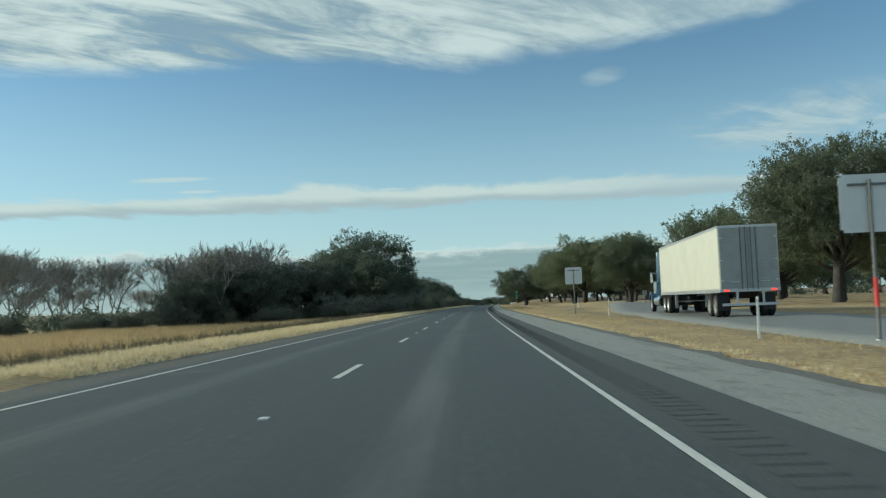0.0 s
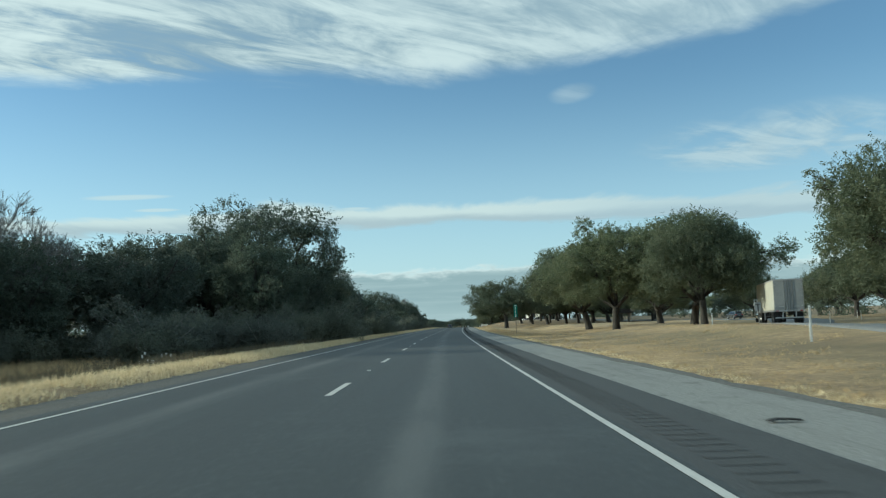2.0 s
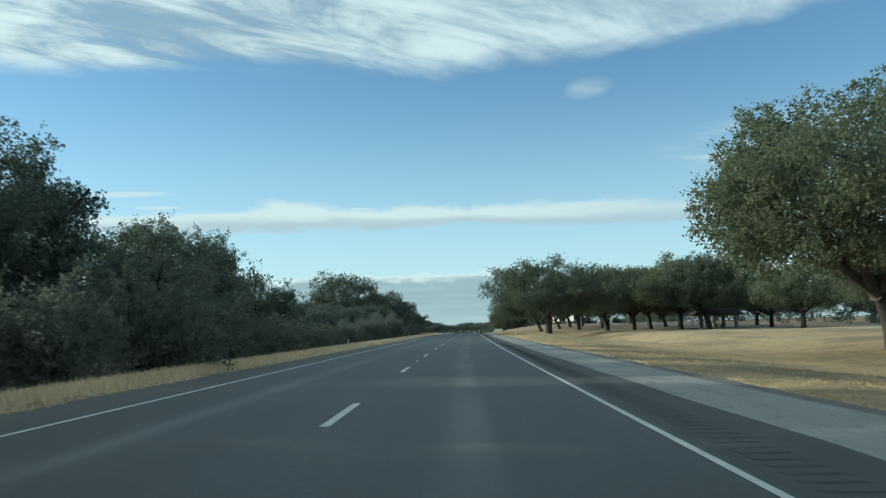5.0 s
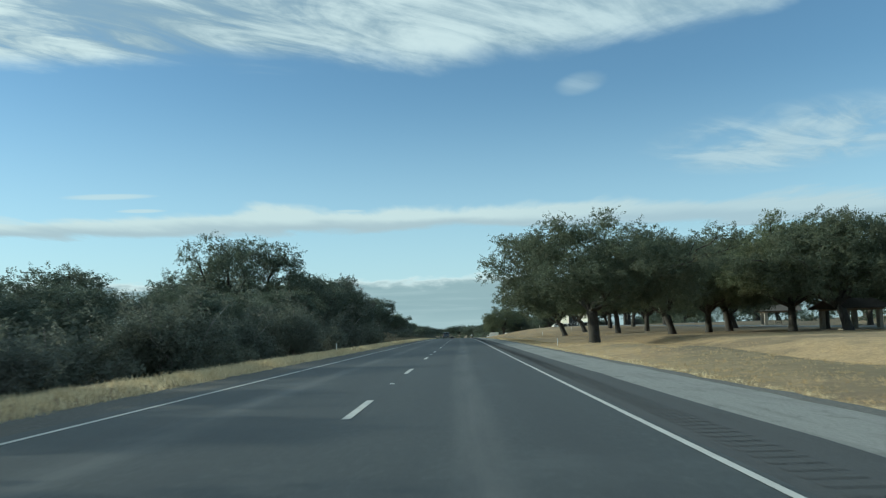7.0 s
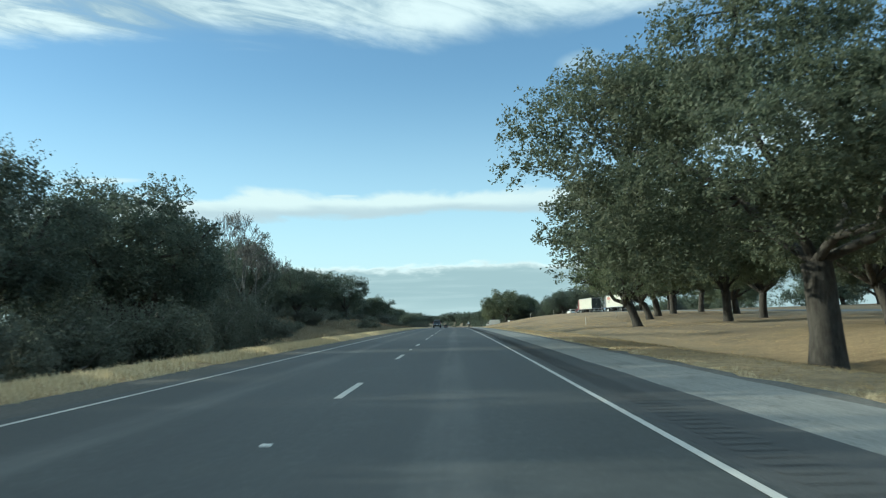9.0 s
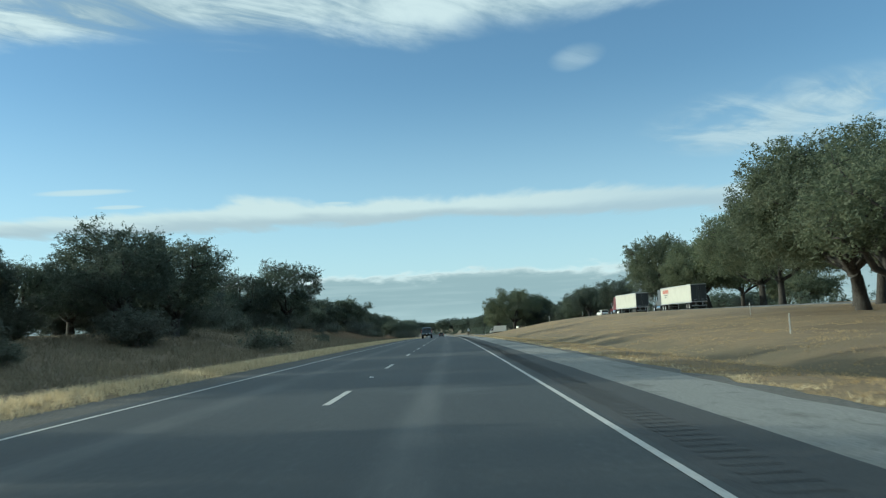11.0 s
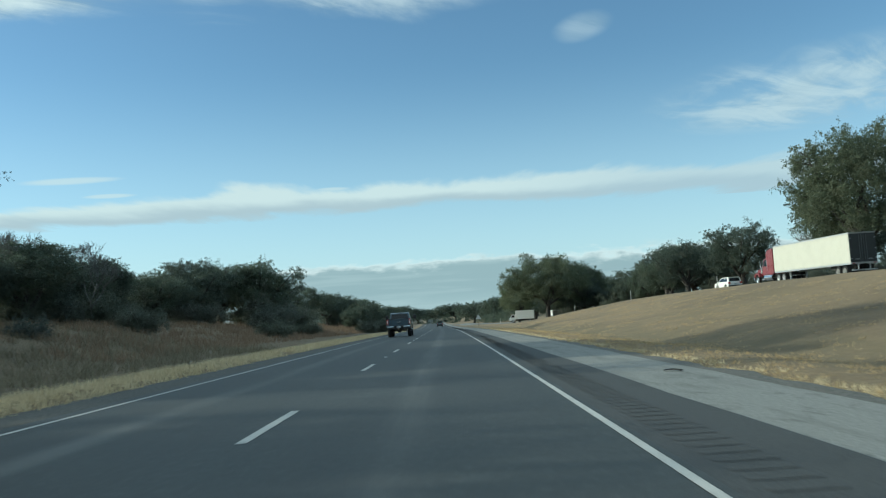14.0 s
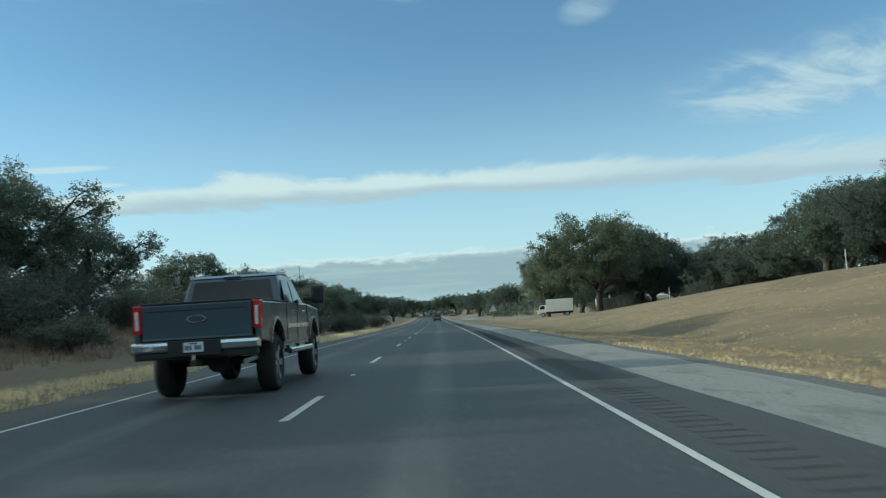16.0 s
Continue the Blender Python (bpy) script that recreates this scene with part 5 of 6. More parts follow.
    for x in (-0.45, 0.45):
        part("frame_rail", box(x - 0.05, x + 0.05, y0 - 0.3, y0 + 7.6, 0.72, 1.0, 0.01), M["frame"], t)
    part("coupling", slab([(y0 + 0.2, 1.0), (y0 + 1.5, 1.0), (y0 + 1.3, 1.12), (y0 + 0.4, 1.12)], -0.5, 0.5, 0.01), M["frame"], t)
    for y in (y0 + 0.2, y0 + 1.5):
        part("axle", rod((-1.0, y, 0.52), (1.0, y, 0.52), 0.08), M["frame"], t)
        for x, sd in ((-1.10, -1), (-0.78, -1), (0.78, 1), (1.10, 1)):
            wheel(t, x, y, 0.52, 0.28, M["alloy"], sd)
    ys = y0 + 2.75
    part("sleeper", slab([(ys, 1.05), (ys + 1.75, 1.05), (ys + 1.75, 3.45), (ys + 1.1, 3.85), (ys + 0.15, 3.95), (ys, 3.85)], -1.18, 1.18, 0.07), cab, t)
    cabp = part("cab", slab([(ys + 1.75, 1.05), (ys + 3.25, 1.05), (ys + 3.35, 1.75), (ys + 3.05, 2.05), (ys + 2.75, 2.85), (ys + 1.75, 3.05)], -1.05, 1.05, 0.05), cab, t)
    part("windscreen", slab([(ys + 2.82, 2.74), (ys + 3.075, 2.09), (ys + 3.09, 2.10), (ys + 2.845, 2.75)], -0.92, 0.92, 0.0), M["glass"], cabp)
    for x in (-1.062, 1.052):
        part("side_window", slab([(ys + 1.95, 2.05), (ys + 2.85, 2.05), (ys + 2.62, 2.72), (ys + 1.95, 2.80)], x, x + 0.012, 0.0), M["glass"], cabp)
        part("door_seam", box(x, x + 0.010, ys + 1.88, ys + 1.90, 1.1, 2.9, 0.0), M["black"], cabp)
    part("hood", slab([(ys + 3.25, 1.05), (ys + 5.15, 0.95), (ys + 5.25, 1.55), (ys + 5.05, 1.72), (ys + 3.3, 1.95)], -0.80, 0.80, 0.08), cab, t)
    part("grille", box(-0.55, 0.55, ys + 5.18, ys + 5.30, 0.85, 1.62, 0.03), M["chrome"], t, "chrome grille")
    part("bumper", box(-1.2, 1.2, ys + 5.20, ys + 5.45, 0.42, 0.82, 0.05), M["chrome"], t, "chrome bumper")
    yw = ys + 4.45
    for x, sd in ((-1.05, -1), (1.05, 1)):
        part("fender", slab([(yw - 0.75, 0.9), *arch(yw, 0.55, 0.62, 8, 150, 20), (yw + 0.75, 0.8), (yw + 0.72, 1.15), (yw + 0.3, 1.38), (yw - 0.4, 1.38)],
                            min(x - sd * 0.28, x + sd * 0.20), max(x - sd * 0.28, x + sd * 0.20), 0.04), cab, t)
        wheel(t, x, yw, 0.52, 0.29, M["chrome"], sd)
        part("headlight", box(x - sd * 0.12 - 0.13, x - sd * 0.12 + 0.13, yw + 0.70, yw + 0.82, 0.95, 1.16, 0.03), M["clear_lens"], t, "clear headlight")
        part("fuel_tank", rod((x * 0.98, ys + 0.2, 0.72), (x * 0.98, ys + 2.3, 0.72), 0.33, 20), M["chrome"], t, "polished round fuel tank")
        part("exhaust_stack", rod((x * 1.03, ys + 1.68, 1.0), (x * 1.03, ys + 1.68, 3.95), 0.075, 12), M["chrome"], t, "chrome exhaust stack")
        part("heat_shield", rod((x * 1.03, ys + 1.68, 1.55), (x * 1.03, ys + 1.68, 2.75), 0.115, 12), M["chrome"], t)
        part("air_cleaner", rod((x * 0.94, ys + 3.35, 1.25), (x * 0.94, ys + 3.35, 2.05), 0.19, 14), M["chrome"], t, "chrome air cleaner")
        part("step", box(min(x, x * 1.13), max(x, x * 1.13), ys + 2.35, ys + 3.2, 0.55, 0.62, 0.01), M["galv"], t)
        mir = part("mirror", box(x * 1.28 - 0.10, x * 1.28 + 0.10, ys + 2.82, ys + 2.90, 1.95, 2.65, 0.03), M["chrome"], t, "tall chrome mirror")
        part("mirror_arm", rod((x, ys + 2.80, 2.60), (x * 1.28, ys + 2.86, 2.60), 0.018), M["chrome"], mir)
        part("mirror_arm", rod((x, ys + 2.80, 2.00), (x * 1.28, ys + 2.86, 2.00), 0.018), M["chrome"], mir)
    part("visor", slab([(ys + 2.72, 2.82), (ys + 3.02, 2.66), (ys + 3.03, 2.72), (ys + 2.74, 2.90)], -0.98, 0.98, 0.01), M["chrome"], t)
    for k in range(5):
        part("marker_light", box(-0.8 + 0.4 * k - 0.05, -0.8 + 0.4 * k + 0.05, ys + 2.5, ys + 2.6, 2.90, 2.99, 0.02), M["red_lens"], t)
    return t


def pickup():
    t = thing("pickup_truck", "dark slate-blue crew-cab pickup with chrome bumper standing on the asphalt lane", "pickup")
    W, R, lift = 1.01, 0.475, 0.12
    ya, yf = 1.32, 5.38          # axles ahead of the tailgate
    belt = 1.30
    # sides with wheel arches, two tones
    low = [(0.02, 0.78), (ya - 0.62, 0.74), *arch(ya, 0.50, 0.60, 10, 155, 25), (ya + 0.62, 0.66), (yf - 0.62, 0.66), *arch(yf, 0.50, 0.60, 10, 155, 25), (yf + 0.62, 0.70), (6.22, 0.70),
           (6.28, 1.20), (6.18, 1.34), (4.55, 1.42), (0.0, 1.42)]
    for x0, x1 in ((-W, -W + 0.09), (W - 0.09, W)):
        part("body_side", slab(low, x0, x1, 0.028), M["pickup"], t)
        x = x0 - 0.010 if x0 < 0 else x1 - 0.002
        part("door_moulding", box(x, x + 0.012, 2.35, 4.68, 0.94, 1.02, 0.003), M["chrome"], t, "bright side moulding")
        part("rocker_panel", box(x0 + 0.02, x1 - 0.02, 2.0, 4.75, 0.56, 0.69, 0.01), M["pickup_low"], t)
        sg = -1 if x0 < 0 else 1
        part("running_board", rod((sg * 1.06, 2.15, 0.52), (sg * 1.06, 4.6, 0.52), 0.055, 12), M["chrome"], t, "chrome tube step")
        for y in (2.3, 3.4, 4.45):
            part("step_bracket", box(sg * 0.98 - 0.05, sg * 0.98 + 0.05, y - 0.04, y + 0.04, 0.5, 0.62, 0.01), M["black"], t)
        for y in (2.98, 4.10):
            h = part("door_handle", box(x - 0.02 * (sg < 0) - 0.004, x + 0.026, y - 0.12, y + 0.12, 1.22, 1.28, 0.012), M["chrome"], t, "chrome door handle")
        for y in (2.28, 3.42, 4.62):
            part("door_seam", box(x + 0.001, x + 0.0105, y - 0.006, y + 0.006, 0.72, 1.40, 0.0), M["black"], t)
        part("fender_vent", box(x, x + 0.014, 4.78, 4.90, 1.05, 1.24, 0.004), M["chrome"], t, "chrome fender vent")
        for yy in (ya, yf):
            outl = arch(yy, 0.50, 0.66, 12, 160, 20) + arch(yy, 0.50, 0.595, 12, 20, 160)
            part("wheel_arch_lip", slab(outl, x0 - 0.03 if sg < 0 else x1 - 0.03, x0 + 0.03 if sg < 0 else x1 + 0.03, 0.008), M["pickup_low"], t, "moulded wheel-arch lip")
        part("taillight", slab([(-0.012, 0.98), (0.16, 0.98), (0.20, 1.20), (0.16, 1.43), (-0.012, 1.43)], W - 0.115 if sg > 0 else -W - 0.012, W + 0.012 if sg > 0 else -W + 0.115, 0.018), M["red_lens"], t, "tall red tail light")
        part("reverse_light", box(sg * 0.955 - 0.028, sg * 0.955 + 0.028, -0.024, 0.0, 1.04, 1.34, 0.01), M["clear_lens"], t, "clear reversing lens")
        mir = part("mirror", box(sg * 1.28 - 0.14, sg * 1.28 + 0.14, 4.36, 4.52, 1.42, 1.80, 0.06), M["black"], t, "large black towing mirror")
        part("mirror_arm", box(min(sg * 0.98, sg * 1.2), max(sg * 0.98, sg * 1.2), 4.40, 4.48, 1.48, 1.56, 0.02), M["black"], mir)
        part("headlight", box(sg * 0.80 - 0.19, sg * 0.80 + 0.19, 6.15, 6.31, 0.98, 1.24, 0.04), M["clear_lens"], t)
        for yy in (ya, yf):
            wheel(t, sg * 0.87, yy, R, 0.31, M["alloy"], sg, spokes=6)
        part("bed_rail_cap", box(sg * 0.965 - 0.05, sg * 0.965 + 0.05, 0.03, 2.22, 1.42, 1.455, 0.012), M["black"], t)
    part("bed_floor", box(-W + 0.09, W - 0.09, 0.05, 2.24, 0.80, 0.88, 0.01), M["black"], t)
    part("tonneau_cover", box(-W + 0.10, W - 0.10, 0.06, 2.22, 1.385, 1.43, 0.015), M["black"], t, "black soft bed cover")
    gate = part("tailgate", box(-0.88, 0.88, -0.02, 0.07, 0.86, 1.44, 0.035), M["pickup"], t, "dark slate-blue tailgate")
    part("tailgate_cap", box(-0.88, 0.88, -0.03, 0.08, 1.425, 1.462, 0.014), M["black"], gate)
    bm = bmesh.new()
    bmesh.ops.create_cone(bm, cap_ends=True, segments=32, radius1=1, radius2=0.94, depth=1, matrix=Matrix.Translation((0, -0.028, 1.18)) @ Matrix.Diagonal((0.165, 0.018, 0.068, 1)) @ pose(0, 0, 0, 90, 0, 0))
    part("emblem", bm, M["chrome"], gate, "chrome-rimmed oval badge")
    bm = bmesh.new()
    bmesh.ops.create_cone(bm, cap_ends=True, segments=32, radius1=1, radius2=0.94, depth=1, matrix=Matrix.Translation((0, -0.033, 1.18)) @ Matrix.Diagonal((0.142, 0.018, 0.052, 1)) @ pose(0, 0, 0, 90, 0, 0))
    part("emblem_field", bm, M["ink"], gate)
    # black strip drawn for the shade in the tailgate's crease
    part("tailgate_crease", box(-0.80, 0.80, -0.026, -0.012, 1.315, 1.335, 0.005), M["black"], gate)
    part("rear_wall", box(-0.9, 0.9, 0.07, 0.12, 0.75, 0.87, 0.01), M["black"], t)
    bum = part("rear_bumper", slab([(-0.19, 0.68), (0.05, 0.66), (0.05, 0.84), (-0.15, 0.84), (-0.21, 0.81)], -1.0, 1.0, 0.03), M["chrome"], t, "chrome rear bumper")
    part("bumper_valance", box(-0.97, 0.97, -0.15, 0.04, 0.56, 0.672, 0.03), M["black"], bum, "black lower bumper panel")
    part("bumper_step", box(-0.42, 0.42, -0.225, -0.14, 0.60, 0.848, 0.012), M["black"], bum)
    plate = part("number_plate", box(-0.155, 0.155, -0.246, -0.230, 0.66, 0.815, 0.004), M["plate"], bum, "pale plate with dark bars")
    for k in range(7):
        if k != 3:
            part("plate_bar", box(-0.128 + k * 0.037, -0.103 + k * 0.037, -0.250, -0.2465, 0.69, 0.765, 0.0), M["ink"], plate)
    part("plate_bar", box(-0.06, 0.06, -0.250, -0.2465, 0.782, 0.80, 0.0), M["ink"], plate)
    part("tow_hitch", box(-0.05, 0.05, -0.30, 0.1, 0.44, 0.54, 0.01), M["frame"], bum)
    part("hitch_ball", rod((0, -0.27, 0.54), (0, -0.27, 0.62), 0.03), M["chrome"], bum)
    # cab
    tp = lambda y, z, x: x * (1 - 0.15 * max(0.0, (z - 1.36) / 0.62))
    cab = part("cab", slab([(2.24, 0.75), (4.70, 0.75), (4.72, 1.42), (3.95, 1.94), (3.5, 2.0), (2.75, 1.99), (2.42, 1.93), (2.24, 1.40)], -W + 0.06, W - 0.06, 0.045, tp), M["pickup"], t)
    part("rear_window", slab([(2.262, 1.46), (2.40, 1.875), (2.385, 1.88), (2.247, 1.46)], -0.80, 0.80, 0.0, tp), M["glass"], cab, "dark tinted rear window")
    part("windscreen", slab([(4.66, 1.47), (4.02, 1.90), (4.035, 1.915), (4.68, 1.485)], -0.84, 0.84, 0.0, tp), M["glass"], cab)
    part("high_brake_light", box(-0.16, 0.16, 2.38, 2.43, 1.93, 1.965, 0.01), M["black"], cab)
    part("roof", slab([(2.45, 1.955), (3.95, 1.955), (3.55, 2.022), (2.75, 2.015)], -0.80, 0.80, 0.02), M["pickup"], cab)
    for sg in (-1, 1):
        for ol in ([(2.56, 1.43), (3.36, 1.43), (3.36, 1.87), (2.72, 1.87)], [(3.46, 1.43), (4.42, 1.43), (3.86, 1.86), (3.46, 1.87)]):
            xa = sg * (W - 0.06)
            part("side_window", slab(ol, min(xa, xa + sg * 0.012), max(xa, xa + sg * 0.012), 0.0, tp), M["glass"], cab, "tinted side window")
    part("hood", slab([(4.6, 1.2), (6.2, 1.15), (6.24, 1.30), (5.9, 1.42), (4.72, 1.47)], -0.9, 0.9, 0.05), M["pickup"], t)
    part("grille", box(-0.62, 0.62, 6.2, 6.32, 0.80, 1.26, 0.04), M["chrome"], t)
    part("front_bumper", box(-1.0, 1.0, 6.16, 6.42, 0.50, 0.78, 0.06), M["chrome"], t, "chrome front bumper")
    part("chassis", box(-0.45, 0.45, 0.1, 6.1, 0.52, 0.78, 0.02), M["frame"], t)
    part("rear_axle", rod((-0.8, ya, 0.44), (0.8, ya, 0.44), 0.07), M["frame"], t)
    part("differential", rod((0, ya - 0.18, 0.44), (0, ya + 0.2, 0.44), 0.19, 14), M["frame"], t)
    part("exhaust_pipe", rod((0.72, 0.15, 0.46), (0.72, 1.6, 0.5), 0.045, 10), M["galv"], t)
    part("aerial", rod((0.86, 4.75, 1.40), (0.88, 4.70, 2.25), 0.006, 6), M["black"], t, "thin black aerial")
    for o in t.children:
        if not o.name.startswith("wheel") or o.name.startswith("wheel_arch"):
            o.location.z += lift
    return t


def suv(name, label, paint, category="car", lights="red_lens"):
    t = thing(name, label, category, "cars")
    W, R = 0.93, 0.36
    ya, yf = 0.95, 3.65
    low = [(0.0, 0.42), (ya - 0.44, 0.32), *arch(ya, 0.36, 0.42, 8, 170, 10), (ya + 0.44, 0.28), (yf - 0.44, 0.28), *arch(yf, 0.36, 0.42, 8, 170, 10), (yf + 0.44, 0.34), (4.62, 0.40), (4.66, 0.78), (4.4, 0.96), (3.5, 1.05), (0.1, 1.05), (-0.04, 0.9)]
    part("body", slab(low, -W, W, 0.05), paint, t)
    tp = lambda y, z, x: x * (1 - 0.20 * max(0.0, (z - 1.0) / 0.65))
    gh = part("cabin", slab([(0.06, 1.02), (3.55, 1.02), (2.75, 1.58), (2.2, 1.66), (0.7, 1.66), (0.32, 1.58)], -W + 0.04, W - 0.04, 0.05, tp), paint, t)
    part("rear_window", slab([(0.105, 1.10), (0.30, 1.52), (0.285, 1.53), (0.09, 1.10)], -0.74, 0.74, 0.0, tp), M["glass"], gh, "dark rear window")
    part("windscreen", slab([(3.42, 1.10), (2.78, 1.54), (2.795, 1.555), (3.44, 1.11)], -0.74, 0.74, 0.0, tp), M["glass"], gh)
    for sg in (-1, 1):
        for ol in ([(0.45, 1.09), (1.35, 1.09), (1.35, 1.55), (0.72, 1.55)], [(1.42, 1.09), (2.25, 1.09), (2.25, 1.55), (1.42, 1.55)], [(2.32, 1.09), (3.20, 1.09), (2.62, 1.53), (2.32, 1.55)]):
            xa = sg * (W - 0.04)
            part("side_window", slab(ol, min(xa, xa + sg * 0.012), max(xa, xa + sg * 0.012), 0.0, tp), M["glass"], gh)
        part("tail_light", box(sg * 0.76 - 0.15, sg * 0.76 + 0.15, -0.075, 0.06, 0.80, 1.02, 0.03), M[lights], t, "red tail light")
        part("headlight", box(sg * 0.72 - 0.17, sg * 0.72 + 0.17, 4.52, 4.68, 0.66, 0.82, 0.03), M["clear_lens"], t)
        part("mirror", box(sg * 1.02 - 0.09, sg * 1.02 + 0.09, 3.0, 3.14, 1.04, 1.2, 0.04), paint, t)
        for yy in (ya, yf):
            wheel(t, sg * 0.80, yy, R, 0.22, M["alloy"], sg)
    part("rear_bumper", box(-0.9, 0.9, -0.10, 0.12, 0.38, 0.62, 0.05), M["black"], t, "black lower bumper")
    plate = part("number_plate", box(-0.155, 0.155, -0.062, -0.045, 0.68, 0.80, 0.004), M["plate"], t)
    part("plate_bar", box(-0.12, 0.12, -0.066, -0.0625, 0.71, 0.77, 0.0), M["ink"], plate)
    part("roof_spoiler", box(-0.66, 0.66, 0.22, 0.5, 1.62, 1.66, 0.01), paint, gh)
    return t


def box_truck():
    t = thing("box_truck", "small white box truck parked beside the ramp", "truck", "parked trucks")
    part("cargo_box", box(-1.2, 1.2, 0.0, 5.2, 0.95, 3.35, 0.03), M["white"], t, "plain white cargo box")
    part("roll_door", box(-1.05, 1.05, -0.03, 0.02, 1.05, 3.15, 0.01), M["trailer_door"], t)
    part("cab", slab([(5.3, 0.6), (7.0, 0.6), (7.05, 1.25), (6.7, 1.45), (6.3, 2.25), (5.3, 2.3)], -1.0, 1.0, 0.05), M["white"], t)
    part("windscreen", slab([(6.36, 2.18), (6.71, 1.50), (6.73, 1.51), (6.38, 2.19)], -0.88, 0.88, 0.0), M["glass"], t)
    for sg in (-1, 1):
        part("side_window", slab([(5.5, 1.5), (6.5, 1.5), (6.25, 2.1), (5.5, 2.1)], min(sg * 1.0, sg * 1.012), max(sg * 1.0, sg * 1.012), 0.0), M["glass"], t)
        part("tail_light", box(sg * 1.0 - 0.1, sg * 1.0 + 0.1, -0.04, 0.0, 0.97, 1.05, 0.01), M["red_lens"], t)
        wheel(t, sg * 0.95, 1.2, 0.42, 0.4, M["silver"], sg)
        wheel(t, sg * 0.95, 5.9, 0.42, 0.26, M["silver"], sg)
    part("chassis", box(-0.45, 0.45, 0.1, 6.8, 0.55, 0.95, 0.02), M["frame"], t)
    part("rear_bumper", box(-1.1, 1.1, -0.05, 0.1, 0.45, 0.6, 0.02), M["galv"], t)
    return t


def ground_pose(u, s, turn, lift=0.0):
    return stand(u, s, ground(u, s) + lift, turn)


semi("pale box semi-trailer truck with a blue sleeper tractor on the ramp", M["blue"], False, True).matrix_basis = ground_pose(10.9, 37.6, -3.5, 0.05)
semi("weathered white semi-trailer truck parked under the oaks", M["silver"]).matrix_basis = ground_pose(29.5, 137.0, -15, 0.07)
semi("white semi-trailer truck with faded red lettering parked on the ramp", M["slate"], True, dark_rear=True).matrix_basis = ground_pose(39.4, 465.5, 2.5, 0.02)
semi("white semi-trailer truck with a maroon tractor parked on the ramp", M["maroon"], dark_rear=True).matrix_basis = ground_pose(37.7, 497.0, 2.5, 0.02)
suv("small_suv", "white compact car parked ahead of the maroon truck", M["white"]).matrix_basis = ground_pose(35.9, 526.5, 3, 0.05)
suv("small_suv", "dark grey SUV on the asphalt lane beyond the crest", M["suv"]).matrix_basis = stand(-1.85, 676, 0.0, 0) @ pose(0, 0, 0, -0.47, 0, 0)
suv("small_suv", "dark grey car on the rest-area road behind oaks", M["suv"]).matrix_basis = ground_pose(62, 250, 10, 0.09)
pickup().matrix_basis = stand(-5.66, 492.2, 0.0, 0) @ pose(0, 0, 0, -0.58, 0, 0)
box_truck().matrix_basis = ground_pose(19.6, 612, 78, 0.03) @ Matrix.Scale(0.82, 4)


# ---- signs and posts ----
def board_sign(u, s, size, low, turn, label, red_base=False):
    t = thing("road_sign", label, "sign", "signs seen from behind")
    top = low + size
    part("post", rod((0, 0, -0.4), (0, 0, top - 0.12), 0.038, 10), M["dull"], t, "round galvanised post")
    bm = box(-size / 2, size / 2, 0.045, 0.052, low, top, 0.0)
    es = [e for e in bm.edges if abs((e.verts[0].co - e.verts[1].co).y) > 0.005]
    bmesh.ops.bevel(bm, geom=es, offset=0.06, segments=4, affect="EDGES")
    part("panel", bm, M["sign_back"], t, "unpainted grey aluminium back")
    part("cross_bar", box(-size * 0.35, size * 0.35, 0.012, 0.045, top - 0.24, top - 0.19, 0.006), M["dull"], t)
    part("upright_bar", box(-0.035, 0.035, 0.012, 0.045, low + 0.05, top - 0.19, 0.006), M["dull"], t)
    if red_base:
        part("red_sleeve", rod((0, 0, 0.75), (0, 0, 1.35), 0.045, 10), M["red_paint"], t, "red reflective sleeve")
    part("base_collar", rod((0, 0, -0.05), (0, 0, 0.08), 0.07, 10), M["galv"], t)
    t.matrix_basis = ground_pose(u, s, turn)


board_sign(6.9, 17.6, 1.22, 2.30, -3, "square sign seen from behind on a post with a red sleeve", True)
board_sign(5.95, 61.3, 1.22, 2.25, -2, "square grey sign seen from behind on a slim post")
board_sign(24.5, 131, 0.75, 1.4, 25, "small sign seen from behind beside the ramp")


def marker_post(u, s, h=1.05):
    t = thing("marker_post", "slim pale delineator post standing in dry grass", "post", "delineators")
    part("stake", box(-0.03, 0.03, -0.012, 0.012, -0.3, h, 0.006), M["white"], t, "weathered pale stake")
    part("reflector", box(-0.025, 0.025, -0.018, -0.012, h - 0.16, h - 0.06, 0.004), M["clear_lens"], t)
    t.matrix_basis = ground_pose(u, s, 0)


for u_, s_, h_ in ((5.6, 21.0, 1.05), (7.0, 52.5, 1.0), (8.95, 84.6, 1.05), (17.5, 121, 1.0), (30.0, 130, 1.1), (46.0, 158, 1.1), (54.0, 176, 1.1), (47.5, 182, 1.1), (12.0, 282, 0.55), (13.2, 366, 0.9),
                   (23.2, 530, 1.25), (27.5, 508, 1.2), (20.5, 560, 1.1), (32.0, 470, 1.2), (23.0, 398, 1.0), (14.5, 648, 1.3), (-10.0, 262.2, 0.5), (-11.0, 213.5, 0.5), (4.7, 269.2, 0.5)):
    marker_post(u_, s_, h_)


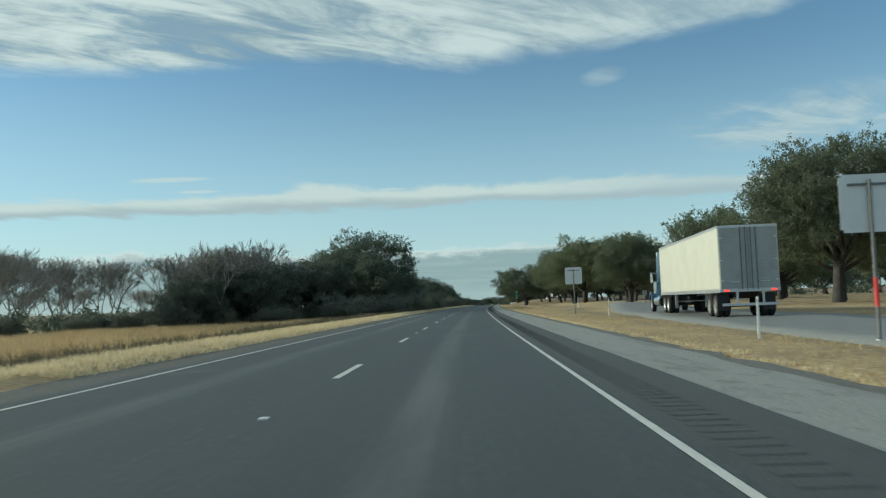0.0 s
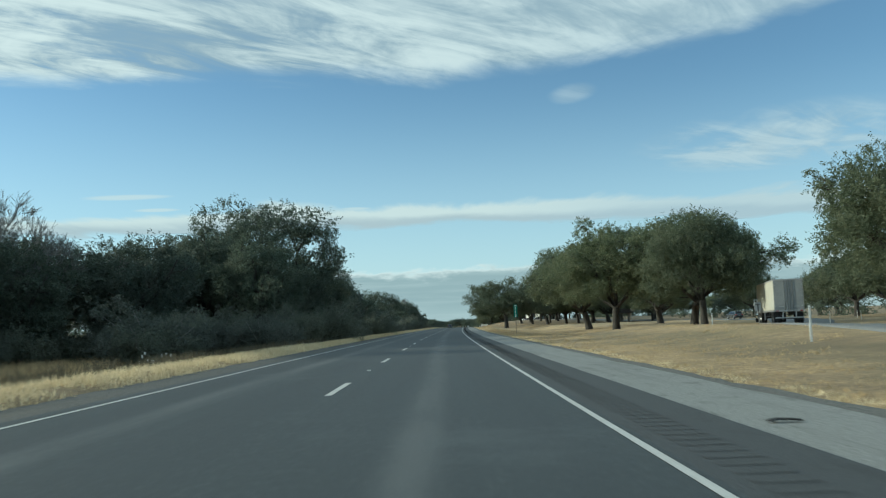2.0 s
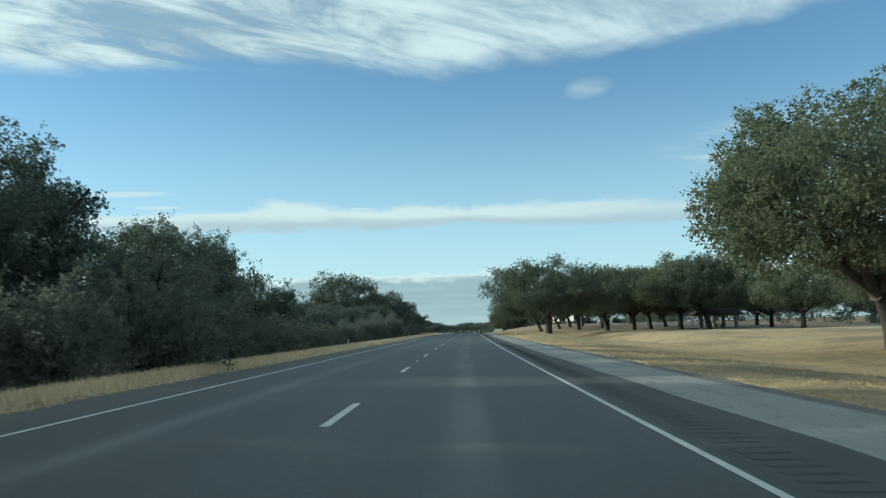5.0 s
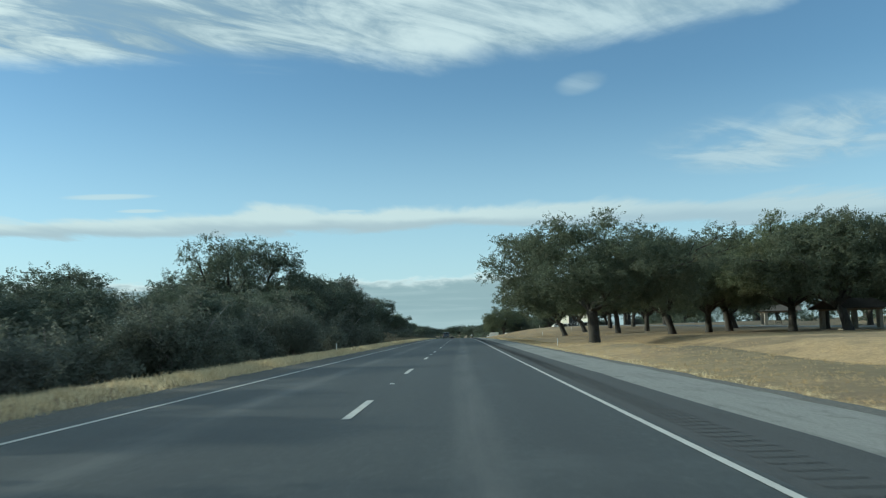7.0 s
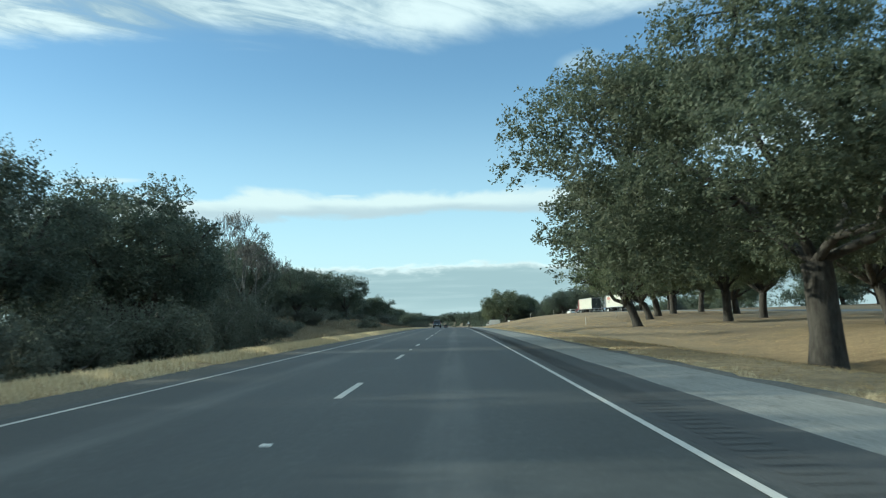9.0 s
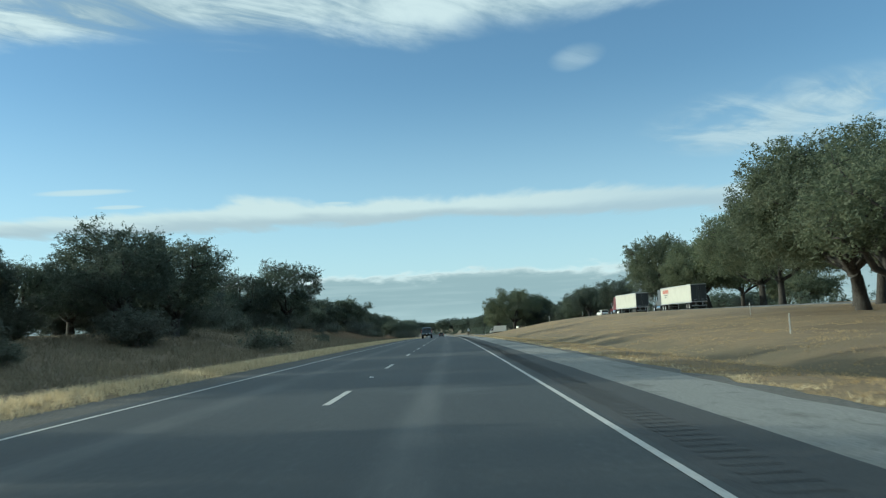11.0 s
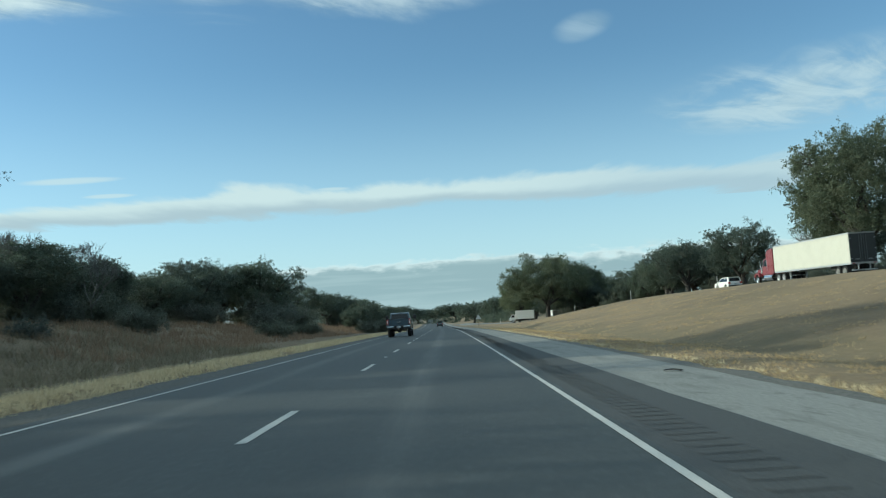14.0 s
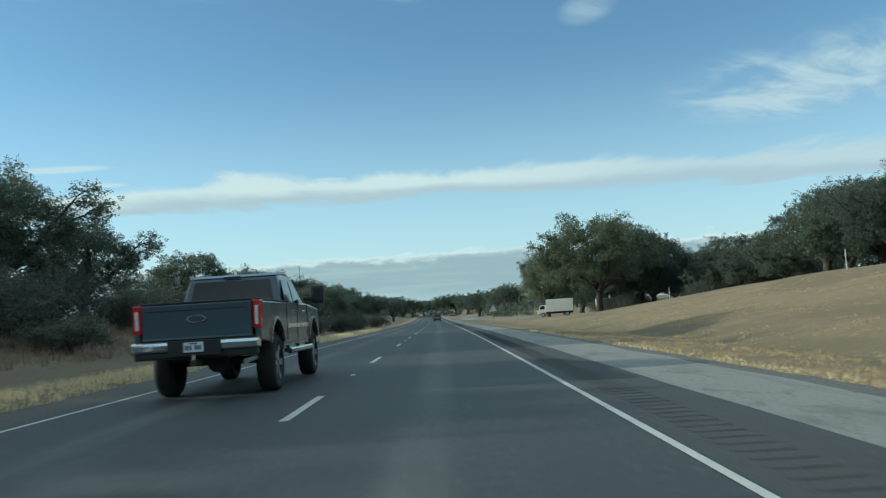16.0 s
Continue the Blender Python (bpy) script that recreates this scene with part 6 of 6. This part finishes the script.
def mile_marker(u, s):
    t = thing("mile_marker", "narrow green milepost sign with white numerals on a steel post", "sign")
    part("post", box(-0.03, 0.03, -0.02, 0.02, -0.4, 2.75, 0.006), M["wood"], t, "dark rusted post")
    p = part("panel", box(-0.19, 0.19, -0.030, -0.024, 1.72, 3.0, 0.012), M["sign_green"], t, "green reflective panel")
    for body, z, size in (("MILE", 2.86, 0.115), ("1", 2.50, 0.36), ("1", 2.14, 0.36), ("3", 1.78, 0.36)):
        c = bpy.data.curves.new("numeral", "FONT")
        c.body, c.size, c.align_x, c.extrude, c.offset = body, size, "CENTER", 0.001, 0.006
        ob = new("numeral", c)
        dg = bpy.context.evaluated_depsgraph_get()
        me = bpy.data.meshes.new_from_object(ob.evaluated_get(dg))
        bpy.data.objects.remove(ob)
        me.materials.clear()
        me.materials.append(M["white"])
        me.transform(pose(0, -0.033, z, 90, 0, 0))
        part("numeral", me, None, p, "white numeral")
    t.matrix_basis = ground_pose(u, s, 0)


mile_marker(5.3, 147.0)


def triangle_sign(u, s):
    t = thing("warning_sign", "pale triangular sign on a post beside the merging ramp", "sign")
    part("post", rod((0, 0, -0.4), (0, 0, 2.2), 0.04, 10), M["wood"], t)
    bm = bmesh.new()
    f = [bm.verts.new((x, y, z)) for y in (-0.05, -0.04) for x, z in ((-0.62, 1.75), (0.62, 1.75), (0.0, 2.82))]
    bm.faces.new(f[:3]), bm.faces.new(f[3:])
    for i in range(3):
        bm.faces.new((f[i], f[(i + 1) % 3], f[3 + (i + 1) % 3], f[3 + i]))
    part("panel", bm, M["sign_back"], t, "pale grey triangular panel")
    t.matrix_basis = ground_pose(u, s, 0)


triangle_sign(6.4, 606)


# ---- rest-area shelters ----
def shelter(u, s, turn, label, roof="roof"):
    t = thing("picnic_shelter", label, "shelter", "picnic shelters")
    part("slab", box(-3.2, 3.2, -2.6, 2.6, -0.3, 0.1, 0.03), M["stone"], t, "concrete floor")
    for x in (-2.6, 2.6):
        for y in (-2.0, 2.0):
            part("pillar", box(x - 0.28, x + 0.28, y - 0.28, y + 0.28, 0.1, 2.35, 0.04), M["stone"], t, "limestone pillar")
    part("beam", box(-3.2, 3.2, -2.15, -1.9, 2.35, 2.6, 0.02), M["wood"], t)
    part("beam", box(-3.2, 3.2, 1.9, 2.15, 2.35, 2.6, 0.02), M["wood"], t)
    part("roof", slab([(-3.1, 2.55), (0, 3.75), (3.1, 2.55), (3.1, 2.68), (0, 3.9), (-3.1, 2.68)], -3.8, 3.8, 0.02), M[roof], t, "low gabled roof")
    part("table_top", box(-0.9, 0.9, -0.38, 0.38, 0.78, 0.84, 0.02), M["stone"], t)
    for x in (-0.55, 0.55):
        part("table_leg", box(x - 0.1, x + 0.1, -0.25, 0.25, 0.1, 0.78, 0.02), M["stone"], t)
    for y in (-0.75, 0.75):
        part("bench", box(-0.9, 0.9, y - 0.15, y + 0.15, 0.48, 0.55, 0.02), M["stone"], t)
        part("bench_leg", box(-0.1, 0.1, y - 0.1, y + 0.1, 0.1, 0.48, 0.02), M["stone"], t)
    t.matrix_basis = ground_pose(u, s, turn, 0.05)


shelter(47, 316, 20, "open picnic shelter with limestone pillars and a dark gabled roof")
shelter(60, 374, -10, "open picnic shelter with a brown roof among the oaks")


def storage_box(u, s, turn):
    t = thing("storage_box", "pale storage container standing under an oak", "container")
    part("body", box(-1.15, 1.15, -1.5, 1.5, 0.1, 2.25, 0.03), M["white"], t, "chalky white steel body")
    for k in range(9):
        y = -1.35 + 0.34 * k
        part("side_rib", box(-1.175, -1.14, y - 0.05, y + 0.05, 0.2, 2.15, 0.008), M["white"], t)
        part("side_rib", box(1.14, 1.175, y - 0.05, y + 0.05, 0.2, 2.15, 0.008), M["white"], t)
    for x0, x1 in ((-1.1, -0.01), (0.01, 1.1)):
        d = part("door", box(x0, x1, -1.54, -1.49, 0.2, 2.15, 0.01), M["stone"], t, "tan door")
        part("lock_rod", rod(((x0 + x1) / 2, -1.56, 0.15), ((x0 + x1) / 2, -1.56, 2.2), 0.02, 8), M["galv"], d)
    part("skid", box(-1.1, 1.1, -1.45, 1.45, -0.2, 0.12, 0.02), M["frame"], t)
    t.matrix_basis = ground_pose(u, s, turn)


storage_box(23.8, 607, 8)


# ---- litter on the shoulder ----
def tyre_scrap(u, s, turn, k):
    t = thing("tyre_scrap", "curled black scrap of tyre tread on the shoulder", "debris", "shoulder litter")
    rng = random.Random(k)
    verts, faces = [], []
    n = 12
    for i in range(n + 1):
        a = i / n
        z = 0.03 + 0.02 * math.sin(a * math.pi) * rng.uniform(0.7, 1.2)
        for e, dz in ((-0.11, 0), (0.0, 0.02), (0.11, 0)):
            verts.append(Vector((0.32 * (a - 0.5), 0.4 * e + 0.05 * math.sin(a * 5), z + dz)))
    for i in range(n):
        for j in range(2):
            q = i * 3 + j
            faces.append((q, q + 1, q + 4, q + 3))
    me = mesh_of("tread", verts, faces, M["tyre"], None, True)
    ob = part("tread", me, None, t)
    md = ob.modifiers.new("thick", "SOLIDIFY")
    md.thickness = 0.025
    t.matrix_basis = stand(u, s, -0.012, turn, (1, 1, 0.5))


tyre_scrap(2.3, 433.6, -30, 2)
tyre_scrap(1.74, 68.8, 15, 5)


# ---- tar patch on the lane ----
def tar_patch(u, s, length, width, turn):
    """A thin ragged smear of bitumen lying on the asphalt."""
    rng = random.Random(int(s))
    n = 18
    verts = [Vector((0, 0, 0))]
    for i in range(n):
        a = 2 * math.pi * i / n
        k = rng.uniform(0.7, 1.1)
        verts.append(Vector((math.cos(a) * width / 2 * k, math.sin(a) * length / 2 * k, 0)))
    faces = [(0, 1 + i, 1 + (i + 1) % n) for i in range(n)]
    ob = new("tar_patch", mesh_of("tar_patch", verts, faces, M["tar"]))
    tagged(ob, "thin black smear of tar on the asphalt lane", "tar patch", "tar patches", "structure")
    ob.matrix_basis = stand(u, s, 0.005, turn)


tar_patch(-1.30, 132.8, 1.5, 0.22, -18)
tar_patch(-1.52, 132.3, 0.8, 0.16, -30)
